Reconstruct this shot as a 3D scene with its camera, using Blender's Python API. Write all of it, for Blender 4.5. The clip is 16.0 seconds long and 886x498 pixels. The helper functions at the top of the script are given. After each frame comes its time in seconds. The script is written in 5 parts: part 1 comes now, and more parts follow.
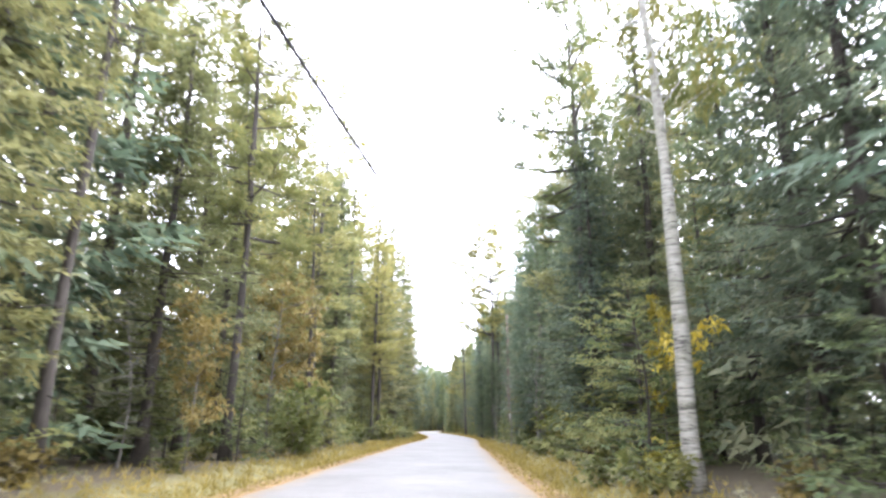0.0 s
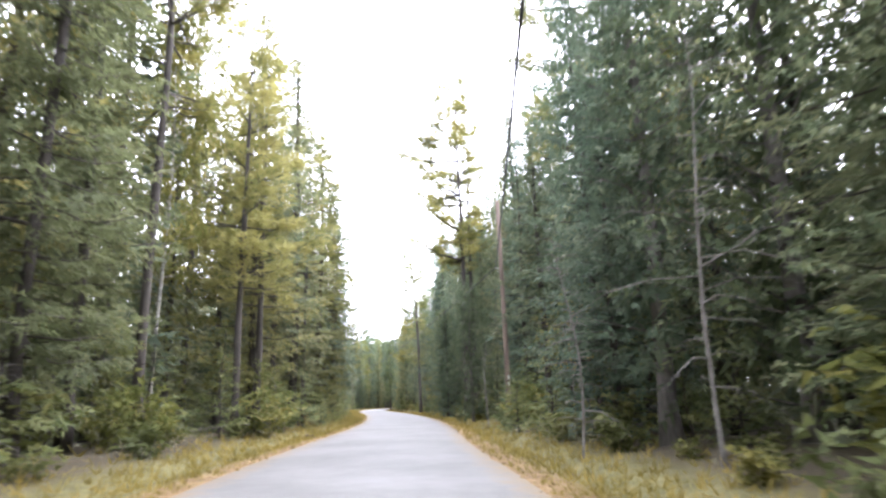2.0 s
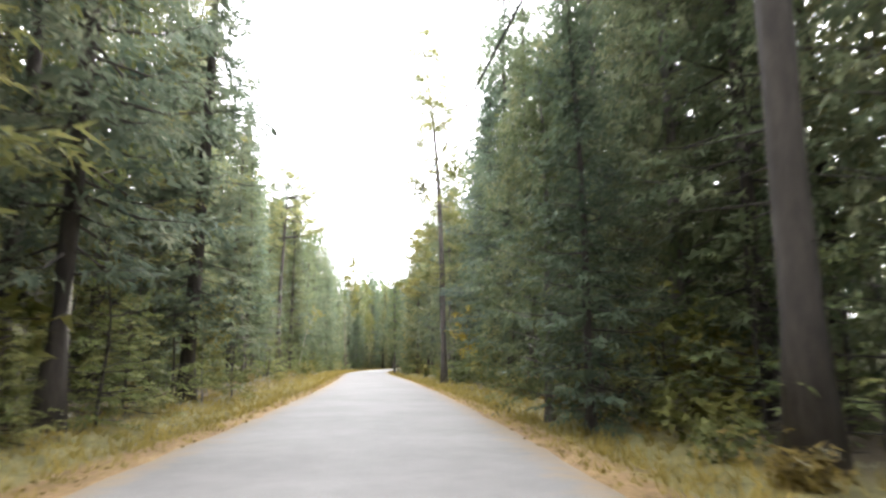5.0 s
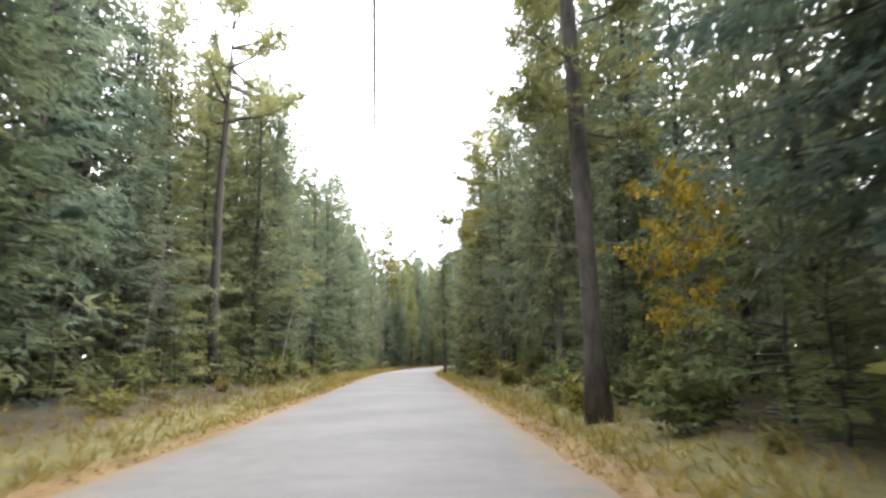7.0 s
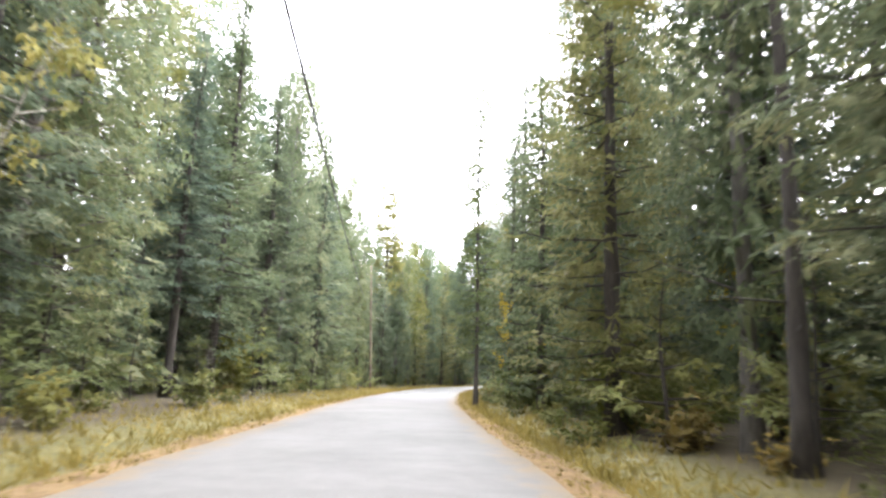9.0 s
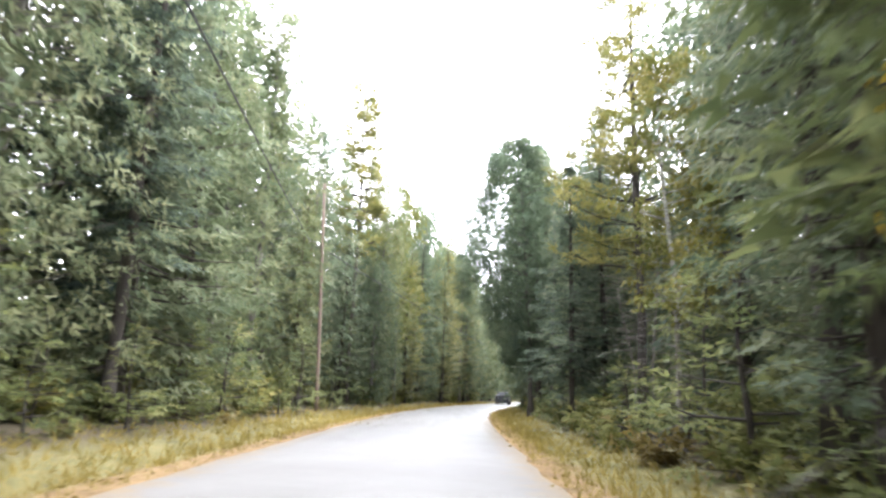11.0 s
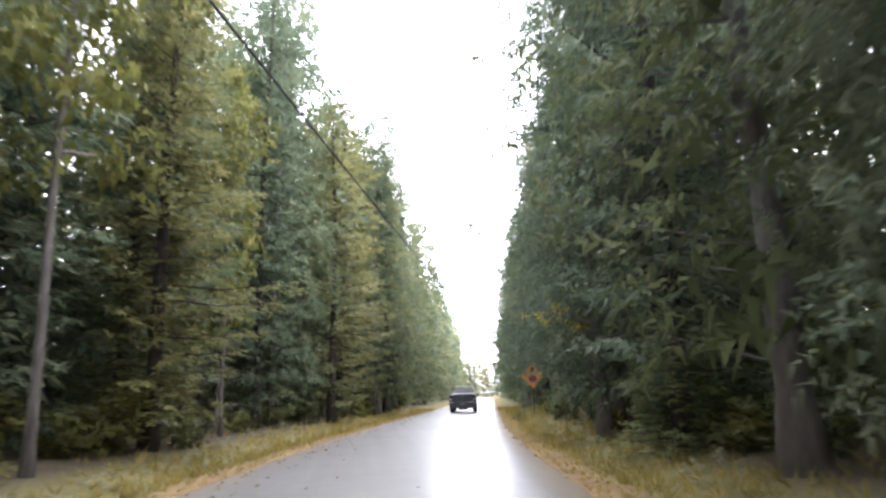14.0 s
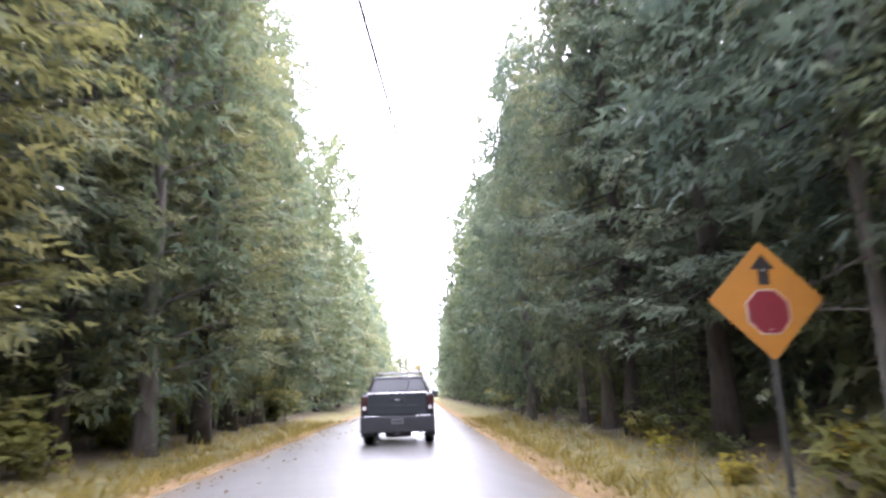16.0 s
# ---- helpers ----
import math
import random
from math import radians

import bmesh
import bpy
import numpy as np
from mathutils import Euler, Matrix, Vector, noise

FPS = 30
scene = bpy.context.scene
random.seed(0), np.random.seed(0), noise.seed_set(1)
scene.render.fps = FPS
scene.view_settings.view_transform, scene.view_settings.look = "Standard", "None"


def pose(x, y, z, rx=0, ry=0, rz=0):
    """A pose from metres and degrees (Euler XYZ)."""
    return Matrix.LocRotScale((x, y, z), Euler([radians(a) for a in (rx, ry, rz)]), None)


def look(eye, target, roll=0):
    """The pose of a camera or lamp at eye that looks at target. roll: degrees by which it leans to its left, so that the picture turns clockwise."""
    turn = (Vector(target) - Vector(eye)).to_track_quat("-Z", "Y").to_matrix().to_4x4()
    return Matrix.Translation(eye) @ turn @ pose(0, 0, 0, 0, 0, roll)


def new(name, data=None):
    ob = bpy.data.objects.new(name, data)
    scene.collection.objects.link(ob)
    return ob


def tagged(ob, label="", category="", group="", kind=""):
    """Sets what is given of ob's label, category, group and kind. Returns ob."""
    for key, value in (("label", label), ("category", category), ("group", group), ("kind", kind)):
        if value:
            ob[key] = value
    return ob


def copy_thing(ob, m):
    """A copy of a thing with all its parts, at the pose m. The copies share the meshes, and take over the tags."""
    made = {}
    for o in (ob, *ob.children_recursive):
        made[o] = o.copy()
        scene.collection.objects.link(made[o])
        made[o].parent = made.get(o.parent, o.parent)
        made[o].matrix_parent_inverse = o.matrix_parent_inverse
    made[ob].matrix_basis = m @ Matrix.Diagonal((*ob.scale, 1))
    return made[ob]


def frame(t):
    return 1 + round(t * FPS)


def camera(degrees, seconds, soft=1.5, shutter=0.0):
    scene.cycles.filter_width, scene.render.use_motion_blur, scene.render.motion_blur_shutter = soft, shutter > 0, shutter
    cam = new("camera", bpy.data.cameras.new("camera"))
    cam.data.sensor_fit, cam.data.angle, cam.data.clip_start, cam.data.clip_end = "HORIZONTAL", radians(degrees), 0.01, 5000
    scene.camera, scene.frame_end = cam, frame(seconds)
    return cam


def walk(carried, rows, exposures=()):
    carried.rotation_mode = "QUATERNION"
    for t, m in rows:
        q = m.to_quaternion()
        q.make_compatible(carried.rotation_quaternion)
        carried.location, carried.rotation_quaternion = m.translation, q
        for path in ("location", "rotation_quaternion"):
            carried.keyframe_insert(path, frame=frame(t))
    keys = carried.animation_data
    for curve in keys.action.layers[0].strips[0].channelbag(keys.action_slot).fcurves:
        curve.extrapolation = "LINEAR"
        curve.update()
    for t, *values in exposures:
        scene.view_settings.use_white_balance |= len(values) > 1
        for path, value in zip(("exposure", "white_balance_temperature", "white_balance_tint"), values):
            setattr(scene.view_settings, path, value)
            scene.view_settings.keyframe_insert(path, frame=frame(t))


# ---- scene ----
cam = camera(70.0, 16.0, soft=2.5, shutter=0.22)
PATH = [
    (0, (-1.47, 3.40, 1.30), (-1.26, 22.65, 6.73), 0.5),
    (0.5, (-1.48, 10.93, 1.30), (-0.69, 30.24, 6.44), -0.7),
    (1, (-1.37, 18.47, 1.30), (-0.20, 37.77, 6.42), -0.5),
    (1.5, (-1.10, 26.06, 1.30), (0.44, 45.36, 6.32), -1.0),
    (2, (-0.73, 33.63, 1.30), (1.15, 52.98, 6.02), -1.7),
    (2.5, (-0.36, 41.22, 1.30), (1.64, 60.60, 5.81), -0.8),
    (3, (-0.06, 48.72, 1.30), (1.94, 68.15, 5.63), -0.1),
    (3.5, (0.22, 56.18, 1.30), (2.17, 75.63, 5.53), 1.3),
    (4, (0.58, 63.49, 1.29), (2.45, 82.98, 5.35), 1.4),
    (4.5, (1.04, 70.86, 1.30), (2.75, 90.44, 4.96), 0.8),
    (7, (1.09, 107.88, 1.31), (0.93, 127.58, 4.76), -0.8),
    (7.5, (0.75, 115.28, 1.30), (0.51, 135.01, 4.57), 0.3),
    (8, (0.38, 122.68, 1.29), (0.01, 142.39, 4.70), 1.0),
    (10.5, (-1.82, 159.82, 1.30), (-2.20, 179.27, 5.93), 2.6),
    (11, (-2.07, 167.34, 1.30), (-2.37, 186.84, 5.74), 2.4),
    (11.5, (-2.17, 175.01, 1.31), (-1.95, 194.49, 5.80), 1.8),
    (12, (-2.06, 182.79, 1.30), (-1.54, 202.15, 6.29), -1.0),
    (12.5, (-1.93, 190.46, 1.30), (-0.91, 209.83, 6.17), -1.0),
    (13, (-1.73, 198.00, 1.30), (-0.26, 217.36, 6.08), -1.6),
    (13.5, (-1.44, 205.41, 1.30), (0.50, 224.77, 5.91), -1.7),
    (14, (-0.96, 212.87, 1.30), (1.39, 232.22, 5.79), -1.6),
    (14.5, (-0.26, 220.28, 1.30), (2.50, 239.58, 5.76), -1.6),
    (15, (0.62, 227.47, 1.30), (4.03, 246.68, 5.70), -2.7),
    (15.5, (1.74, 234.53, 1.30), (5.80, 253.63, 5.62), -2.2),
    (16, (3.05, 241.49, 1.30), (7.51, 260.48, 5.72), -1.8),
]
walk(cam, [(t, look(eye, target, roll)) for t, eye, target, roll in PATH],
     exposures=[(0, 2.12, 5900, 18), (0.5, 2.25, 5900, 18), (1, 2.18, 5850, 18), (1.5, 2.10, 5800, 18), (2, 2.02, 5900, 19), (2.5, 2.18, 6000, 18), (3, 2.36, 6000, 19), (3.5, 2.42, 6000, 18), (4, 2.16, 6150, 17), (4.5, 2.08, 6350, 14), (7, 1.52, 6350, 14), (7.5, 1.80, 6300, 14), (8, 1.93, 6400, 15), (10.5, 2.30, 6050, 14), (11, 2.12, 6150, 15), (11.5, 2.08, 6100, 15), (12, 1.94, 6000, 15), (12.5, 2.05, 6150, 18), (13, 2.10, 6150, 18), (13.5, 1.74, 6150, 19), (14, 1.92, 6100, 19), (14.5, 1.92, 6050, 20), (15, 1.82, 5900, 22), (15.5, 2.14, 5950, 25), (16, 2.52, 5900, 27)])

# ---- sky and sun: bright overcast, softly warm ----
SUN_HEIGHT, SUN_TURN = radians(44), radians(72)
world = bpy.data.worlds.new("overcast_sky")
scene.world = world
world.use_nodes = True
wn, wl = world.node_tree.nodes, world.node_tree.links
sky = wn.new("ShaderNodeTexSky")
sky.sky_type = "NISHITA"
sky.sun_disc = False
sky.sun_elevation, sky.sun_rotation = SUN_HEIGHT, SUN_TURN
sky.air_density, sky.dust_density, sky.ozone_density = 1.0, 4.0, 1.0
grey = wn.new("ShaderNodeHueSaturation")
grey.inputs["Saturation"].default_value = 0.22
cloud = wn.new("ShaderNodeMix")
cloud.data_type = "RGBA"
cloud.inputs["Factor"].default_value = 0.6
cloud.inputs["B"].default_value = (19, 19.2, 19.6, 1)
wl.new(sky.outputs[0], grey.inputs["Color"])
wl.new(grey.outputs[0], cloud.inputs["A"])
wl.new(cloud.outputs["Result"], wn["Background"].inputs["Color"])
wn["Background"].inputs["Strength"].default_value = 0.15

sun = new("sun", bpy.data.lights.new("sun", "SUN"))
sun.data.energy, sun.data.angle, sun.data.color = 1.5, radians(25), (1, 0.95, 0.87)
sun.matrix_world = look((0, 0, 50), (math.sin(SUN_TURN) * -30, math.cos(SUN_TURN) * -30, 50 - 30 * math.tan(SUN_HEIGHT)))


# ---- materials ----
class Nodes:
    """A material's node tree, with short ways to add and join nodes."""

    def __init__(self, name):
        self.m = bpy.data.materials.new(name)
        self.m.use_nodes = True
        self.t = self.m.node_tree
        self.p = self.t.nodes["Principled BSDF"]
        self.out = self.t.nodes["Material Output"]

    def add(self, kind, **inputs):
        n = self.t.nodes.new("ShaderNode" + kind)
        for key, value in inputs.items():
            self.put(n, key.replace("_", " "), value)
        return n

    def put(self, node, key, value):
        if isinstance(value, bpy.types.NodeSocket):
            self.t.links.new(value, node.inputs[key])
        else:
            node.inputs[key].default_value = value

    def where(self, scale=(1, 1, 1), space="Object"):
        g = self.add("TexCoord")
        n = self.add("Mapping", Vector=g.outputs[space], Scale=scale)
        return n.outputs[0]

    def noise(self, at, scale, detail=4.0, rough=0.55):
        return self.add("TexNoise", Vector=at, Scale=scale, Detail=detail, Roughness=rough).outputs["Fac"]

    def ramp(self, fac, stops):
        n = self.add("ValToRGB", Fac=fac)
        e = n.color_ramp.elements
        while len(e) < len(stops):
            e.new(0.5)
        for k, (at, col) in zip(e, stops):
            k.position, k.color = at, (*col, 1) if len(col) == 3 else col
        return n.outputs["Color"]

    def math(self, op, a, b):
        n = self.t.nodes.new("ShaderNodeMath")
        n.operation = op
        self.put(n, 0, a), self.put(n, 1, b)
        return n.outputs[0]

    def mix(self, fac, a, b, blend="MIX"):
        n = self.t.nodes.new("ShaderNodeMix")
        n.data_type, n.blend_type = "RGBA", blend
        self.put(n, "Factor", fac), self.put(n, "A", a), self.put(n, "B", b)
        return n.outputs["Result"]

    def bump(self, height, strength=0.3, distance=0.02):
        n = self.add("Bump", Height=height, Strength=strength, Distance=distance)
        self.put(self.p, "Normal", n.outputs[0])

    def set(self, **inputs):
        for key, value in inputs.items():
            self.put(self.p, key.replace("_", " "), value)
        return self.m


def g3(v):
    return (v, v, v)


def foliage(name, dark, mid, light, through_light=0.42, rough=0.55):
    """Leaves: a tone for each blade, drifting over the tree and from tree to tree, with light passing through."""
    n = Nodes(name)
    geo, info = n.add("NewGeometry"), n.add("ObjectInfo")
    drift = n.noise(n.where(), 0.75, 4, 0.6)
    fac = n.math("ADD", n.math("MULTIPLY", geo.outputs["Random Per Island"], 0.16), n.math("ADD", n.math("MULTIPLY", drift, 1.3), -0.11))
    fac = n.math("ADD", fac, n.math("MULTIPLY", n.math("SUBTRACT", info.outputs["Random"], 0.5), 0.3))
    cool, warm = [[(a, (c[0] * w[0], c[1] * w[1], c[2] * w[2])) for a, c in ((0.22, dark), (0.58, mid), (0.92, light))] for w in ((0.92, 0.99, 1.14), (1.16, 1.03, 0.74))]
    hue = n.math("ADD", n.math("MULTIPLY", n.math("FRACT", n.math("MULTIPLY", info.outputs["Random"], 9.1), 0), 0.7), n.math("MULTIPLY", n.noise(n.where(), 0.22, 2, 0.5), 0.3))
    col = n.mix(hue, n.ramp(fac, cool), n.ramp(fac, warm))
    n.set(Base_Color=col, Roughness=rough)
    n.put(n.p, "Specular IOR Level", 0.15)
    tr = n.add("BsdfTranslucent", Color=col)
    mx = n.add("MixShader", Fac=through_light)
    n.t.links.new(n.p.outputs[0], mx.inputs[1])
    n.t.links.new(tr.outputs[0], mx.inputs[2])
    n.t.links.new(mx.outputs[0], n.out.inputs["Surface"])
    return n.m


def bark(name, dark, light, stretch=0.25, scale=9.0):
    n = Nodes(name)
    at = n.where((1, 1, stretch))
    a, b = n.noise(at, scale, 6, 0.65), n.noise(n.where(), 0.8, 2)
    fac = n.math("ADD", n.math("MULTIPLY", a, 0.75), n.math("MULTIPLY", b, 0.35))
    n.bump(a, 0.8, 0.03)
    return n.set(Base_Color=n.ramp(fac, [(0.35, dark), (0.75, light)]), Roughness=0.9)


def birch_bark():
    n = Nodes("birch_bark")
    a = n.noise(n.where((0.7, 0.7, 5)), 4, 4, 0.6)
    b = n.noise(n.where(), 1.4, 3)
    col = n.ramp(a, [(0.36, (0.05, 0.045, 0.04)), (0.48, (0.26, 0.25, 0.215)), (0.8, (0.46, 0.44, 0.39))])
    col = n.mix(n.ramp(b, [(0.5, g3(0)), (0.75, g3(0.6))]), col, (0.16, 0.17, 0.1, 1))
    n.bump(a, 0.3, 0.01)
    return n.set(Base_Color=col, Roughness=0.75)


def road_surface():
    """Worn pale asphalt with grit, patches and fine cracks; damp tracks on the later stretch."""
    n = Nodes("worn_asphalt")
    at = n.where()
    big, mid_, grit = n.noise(at, 0.35, 4), n.noise(at, 2.2, 5, 0.6), n.noise(at, 70, 2)
    long_ = n.noise(n.where((1.3, 0.05, 1)), 1.6, 3)
    fac = n.math("ADD", n.math("MULTIPLY", big, 0.45), n.math("MULTIPLY", mid_, 0.3))
    fac = n.math("ADD", fac, n.math("MULTIPLY", grit, 0.3))
    col = n.ramp(fac, [(0.36, (0.135, 0.127, 0.119)), (0.53, (0.186, 0.177, 0.167)), (0.7, (0.24, 0.229, 0.217))])
    uv = n.add("UVMap")
    sep = n.add("SeparateXYZ", Vector=uv.outputs[0])
    late = n.add("MapRange", Value=sep.outputs["Y"])
    n.put(late, 1, 172.0), n.put(late, 2, 192.0)
    wet = n.math("MULTIPLY", late.outputs[0], n.ramp(n.math("ADD", n.math("MULTIPLY", long_, 0.65), n.math("MULTIPLY", big, 0.4)), [(0.25, g3(0.82)), (0.65, g3(1))]))
    # Damp stretch mixes to a pale tone; sky reflection is partly put into the colour.
    col = n.mix(n.math("MULTIPLY", wet, 0.6), col, (0.2, 0.195, 0.186, 1))
    edge = n.math("ABSOLUTE", sep.outputs["X"], 0)
    edge = n.math("ADD", edge, n.math("MULTIPLY", n.math("SUBTRACT", mid_, 0.5), 1.6))
    col = n.mix(n.ramp(n.math("DIVIDE", edge, 3.0), [(0.74, g3(0)), (0.98, g3(0.85))]), col, (0.25, 0.18, 0.1, 1))
    rough = n.math("SUBTRACT", n.math("ADD", 0.62, n.math("MULTIPLY", mid_, 0.15)), n.math("MULTIPLY", wet, 0.38))
    rough = n.math("ADD", rough, n.math("MULTIPLY", n.math("MULTIPLY", n.math("SUBTRACT", long_, 0.5), late.outputs[0]), 0.3))
    n.put(n.p, "Specular IOR Level", n.math("ADD", 0.25, n.math("MULTIPLY", wet, 0.65)))
    n.bump(n.math("ADD", n.math("MULTIPLY", grit, 0.6), mid_), n.math("SUBTRACT", 0.25, n.math("MULTIPLY", wet, 0.235)), 0.012)
    return n.set(Base_Color=col, Roughness=rough)


def forest_floor():
    """Needle litter beside the road, dry grass, then dark mossy soil under the trees."""
    n = Nodes("forest_floor")
    at = n.where()
    a, b = n.noise(at, 1.2, 5, 0.6), n.noise(at, 14, 6, 0.75)
    fac = n.math("ADD", n.math("MULTIPLY", a, 0.45), n.math("MULTIPLY", b, 0.55))
    soil = n.ramp(fac, [(0.3, (0.024, 0.019, 0.01)), (0.5, (0.066, 0.051, 0.026)), (0.7, (0.125, 0.098, 0.048))])
    dry = n.ramp(fac, [(0.36, (0.11, 0.068, 0.03)), (0.5, (0.27, 0.172, 0.075)), (0.64, (0.38, 0.26, 0.125))])
    grass = n.ramp(fac, [(0.36, (0.055, 0.052, 0.018)), (0.5, (0.17, 0.15, 0.052)), (0.64, (0.29, 0.245, 0.095))])
    uv = n.add("UVMap")
    sep = n.add("SeparateXYZ", Vector=uv.outputs[0])
    lat = n.math("ADD", n.math("ABSOLUTE", sep.outputs["X"], 0), n.math("MULTIPLY", n.math("SUBTRACT", a, 0.5), 2.2))
    col = n.mix(n.ramp(n.math("DIVIDE", lat, 10), [(0.335, g3(0)), (0.4, g3(1))]), dry, grass)
    col = n.mix(n.ramp(n.math("DIVIDE", lat, 10), [(0.5, g3(0)), (0.64, g3(1))]), col, soil)
    moss = n.ramp(fac, [(0.3, (0.012, 0.016, 0.006)), (0.5, (0.034, 0.042, 0.016)), (0.7, (0.07, 0.075, 0.03))])
    col = n.mix(n.ramp(n.math("DIVIDE", lat, 20), [(0.45, g3(0)), (0.8, g3(0.9))]), col, moss)
    n.bump(n.math("ADD", b, a), 0.8, 0.06)
    return n.set(Base_Color=col, Roughness=0.95)


def paint(name, col, rough=0.35, metal=0.0, grime=0.25, scale=5.0):
    n = Nodes(name)
    a = n.noise(n.where(), scale, 5, 0.6)
    dirt = tuple(0.6 * v + 0.02 for v in col)
    n.put(n.p, "Metallic", metal)
    return n.set(Base_Color=n.mix(n.math("MULTIPLY", a, grime * 2), (*col, 1), (*dirt, 1)), Roughness=n.math("ADD", rough, n.math("MULTIPLY", a, 0.15)))


SPRUCE = foliage("spruce_needles", (0.050, 0.075, 0.061), (0.111, 0.145, 0.094), (0.247, 0.258, 0.161), 0.48)
FIR = foliage("fir_needles", (0.056, 0.084, 0.063), (0.112, 0.155, 0.097), (0.231, 0.260, 0.167), 0.48)
CEDAR = foliage("cedar_sprays", (0.057, 0.088, 0.061), (0.124, 0.165, 0.097), (0.258, 0.281, 0.168), 0.48)
PINE = foliage("pine_needles", (0.076, 0.096, 0.042), (0.172, 0.186, 0.072), (0.32, 0.305, 0.125), 0.5)
LARCH = foliage("larch_needles", (0.069, 0.084, 0.039), (0.147, 0.16, 0.070), (0.252, 0.25, 0.114), 0.5)
FRESH = foliage("young_fir_needles", (0.062, 0.088, 0.039), (0.15, 0.185, 0.077), (0.285, 0.3, 0.133), 0.5)
LEAF = foliage("birch_leaves", (0.069, 0.092, 0.029), (0.154, 0.172, 0.058), (0.283, 0.258, 0.094), 0.48)
GOLD = foliage("golden_leaves", (0.16, 0.135, 0.02), (0.4, 0.31, 0.04), (0.64, 0.52, 0.09), 0.5)
YELLOW = foliage("yellowing_leaves", (0.11, 0.11, 0.02), (0.27, 0.25, 0.05), (0.46, 0.4, 0.09), 0.5)
RUST = foliage("rusty_leaves", (0.1, 0.08, 0.026), (0.19, 0.152, 0.052), (0.29, 0.235, 0.09), 0.45)
FERN = foliage("undergrowth_leaves", (0.05, 0.064, 0.023), (0.125, 0.142, 0.049), (0.27, 0.26, 0.099), 0.45)
GRASS = foliage("dry_grass_blades", (0.11, 0.105, 0.034), (0.23, 0.205, 0.07), (0.38, 0.315, 0.12), 0.4, 0.7)
EARTH = bark("dark_earth", (0.03, 0.023, 0.016), (0.11, 0.085, 0.055), 1.0, 7)
SEED = foliage("seed_heads", (0.2, 0.2, 0.12), (0.36, 0.35, 0.24), (0.55, 0.54, 0.42), 0.4)
BARK = bark("conifer_bark", (0.018, 0.015, 0.013), (0.07, 0.06, 0.05))
GREY_BARK = bark("grey_bark", (0.05, 0.046, 0.042), (0.19, 0.175, 0.155))
OLD_BARK = bark("furrowed_bark", (0.022, 0.019, 0.017), (0.105, 0.092, 0.08), 0.35, 7)
DEAD = bark("dead_twigs", (0.1, 0.09, 0.08), (0.26, 0.245, 0.22), 1.0)
BIRCH = birch_bark()
POLE = bark("weathered_pole_wood", (0.09, 0.068, 0.054), (0.2, 0.148, 0.118), 0.04, 14)
ROAD, FLOOR = road_surface(), forest_floor()


# ---- plan of the road: centre line points, the way it runs past the last bend is straight ----
CENTRE = [(-2.6, -60), (-2.55, -20), (-2.5, 5), (-2.1, 22), (-1.4, 40), (-0.8, 55), (0.0, 68), (0.45, 80), (0.5, 92),
          (0.2, 105), (-0.4, 120), (-1.4, 138), (-2.6, 157), (-3.15, 170), (-3.15, 182), (-2.9, 195), (-2.35, 207),
          (-1.5, 217), (-0.1, 228), (1.3, 237), (2.95, 246), (5.9, 261.5), (20.6, 339), (35.7, 419), (46, 465), (68, 520), (110, 575), (180, 640), (300, 720), (1500, 1500)]
HALF = 2.9


def centre(y):
    """The road's centre at y, and its slope dx/dy."""
    for (x0, y0), (x1, y1), k in zip(CENTRE, CENTRE[1:], range(99)):
        if y <= y1 or k == len(CENTRE) - 2:
            xa, ya = CENTRE[max(k - 1, 0)]
            xb, yb = CENTRE[min(k + 2, len(CENTRE) - 1)]
            m0 = (x1 - xa) / (y1 - ya) if k else (x1 - x0) / (y1 - y0)
            m1 = (xb - x0) / (yb - y0) if k < len(CENTRE) - 2 else (x1 - x0) / (y1 - y0)
            h = y1 - y0
            u = (y - y0) / h
            x = (2 * u**3 - 3 * u**2 + 1) * x0 + (u**3 - 2 * u**2 + u) * h * m0 + (3 * u**2 - 2 * u**3) * x1 + (u**3 - u**2) * h * m1
            return x, m0 + (m1 - m0) * u


def ground_z(lat):
    """Height of the ground at that distance from the road's centre line: verge, shallow ditch, then forest floor."""
    a = abs(lat)
    if a < 3.4:
        return -0.02
    if a < 4.6:
        return -0.02 - 0.1 * math.sin((a - 3.4) / 1.2 * math.pi)
    return -0.02 + min(0.3, (a - 4.6) * 0.09)


def spot(y, lat):
    """A place beside the road: lat metres to the right of the centre line at y."""
    x, m = centre(y)
    k = math.hypot(1, m)
    return x + lat / k, y - lat * m / k, ground_z(lat)


# ---- mesh helpers ----
def raw(name, verts, faces, material, smooth=False):
    me = bpy.data.meshes.new(name)
    me.from_pydata([tuple(v) for v in verts], [], [tuple(f) for f in faces])
    me.materials.append(material)
    if smooth:
        me.polygons.foreach_set("use_smooth", [True] * len(me.polygons))
    me.update()
    return me


def under(ob, parent):
    ob.parent = parent
    return ob


def part(name, bm, material, parent, label="", smooth=False):
    """Links a bmesh as one mesh object under a thing or a part."""
    me = bpy.data.meshes.new(name)
    bm.normal_update()
    bm.to_mesh(me)
    bm.free()
    me.materials.append(material)
    if smooth:
        me.polygons.foreach_set("use_smooth", [True] * len(me.polygons))
    ob = new(name, me)
    ob.parent = parent
    if label:
        tagged(ob, label)
    return ob


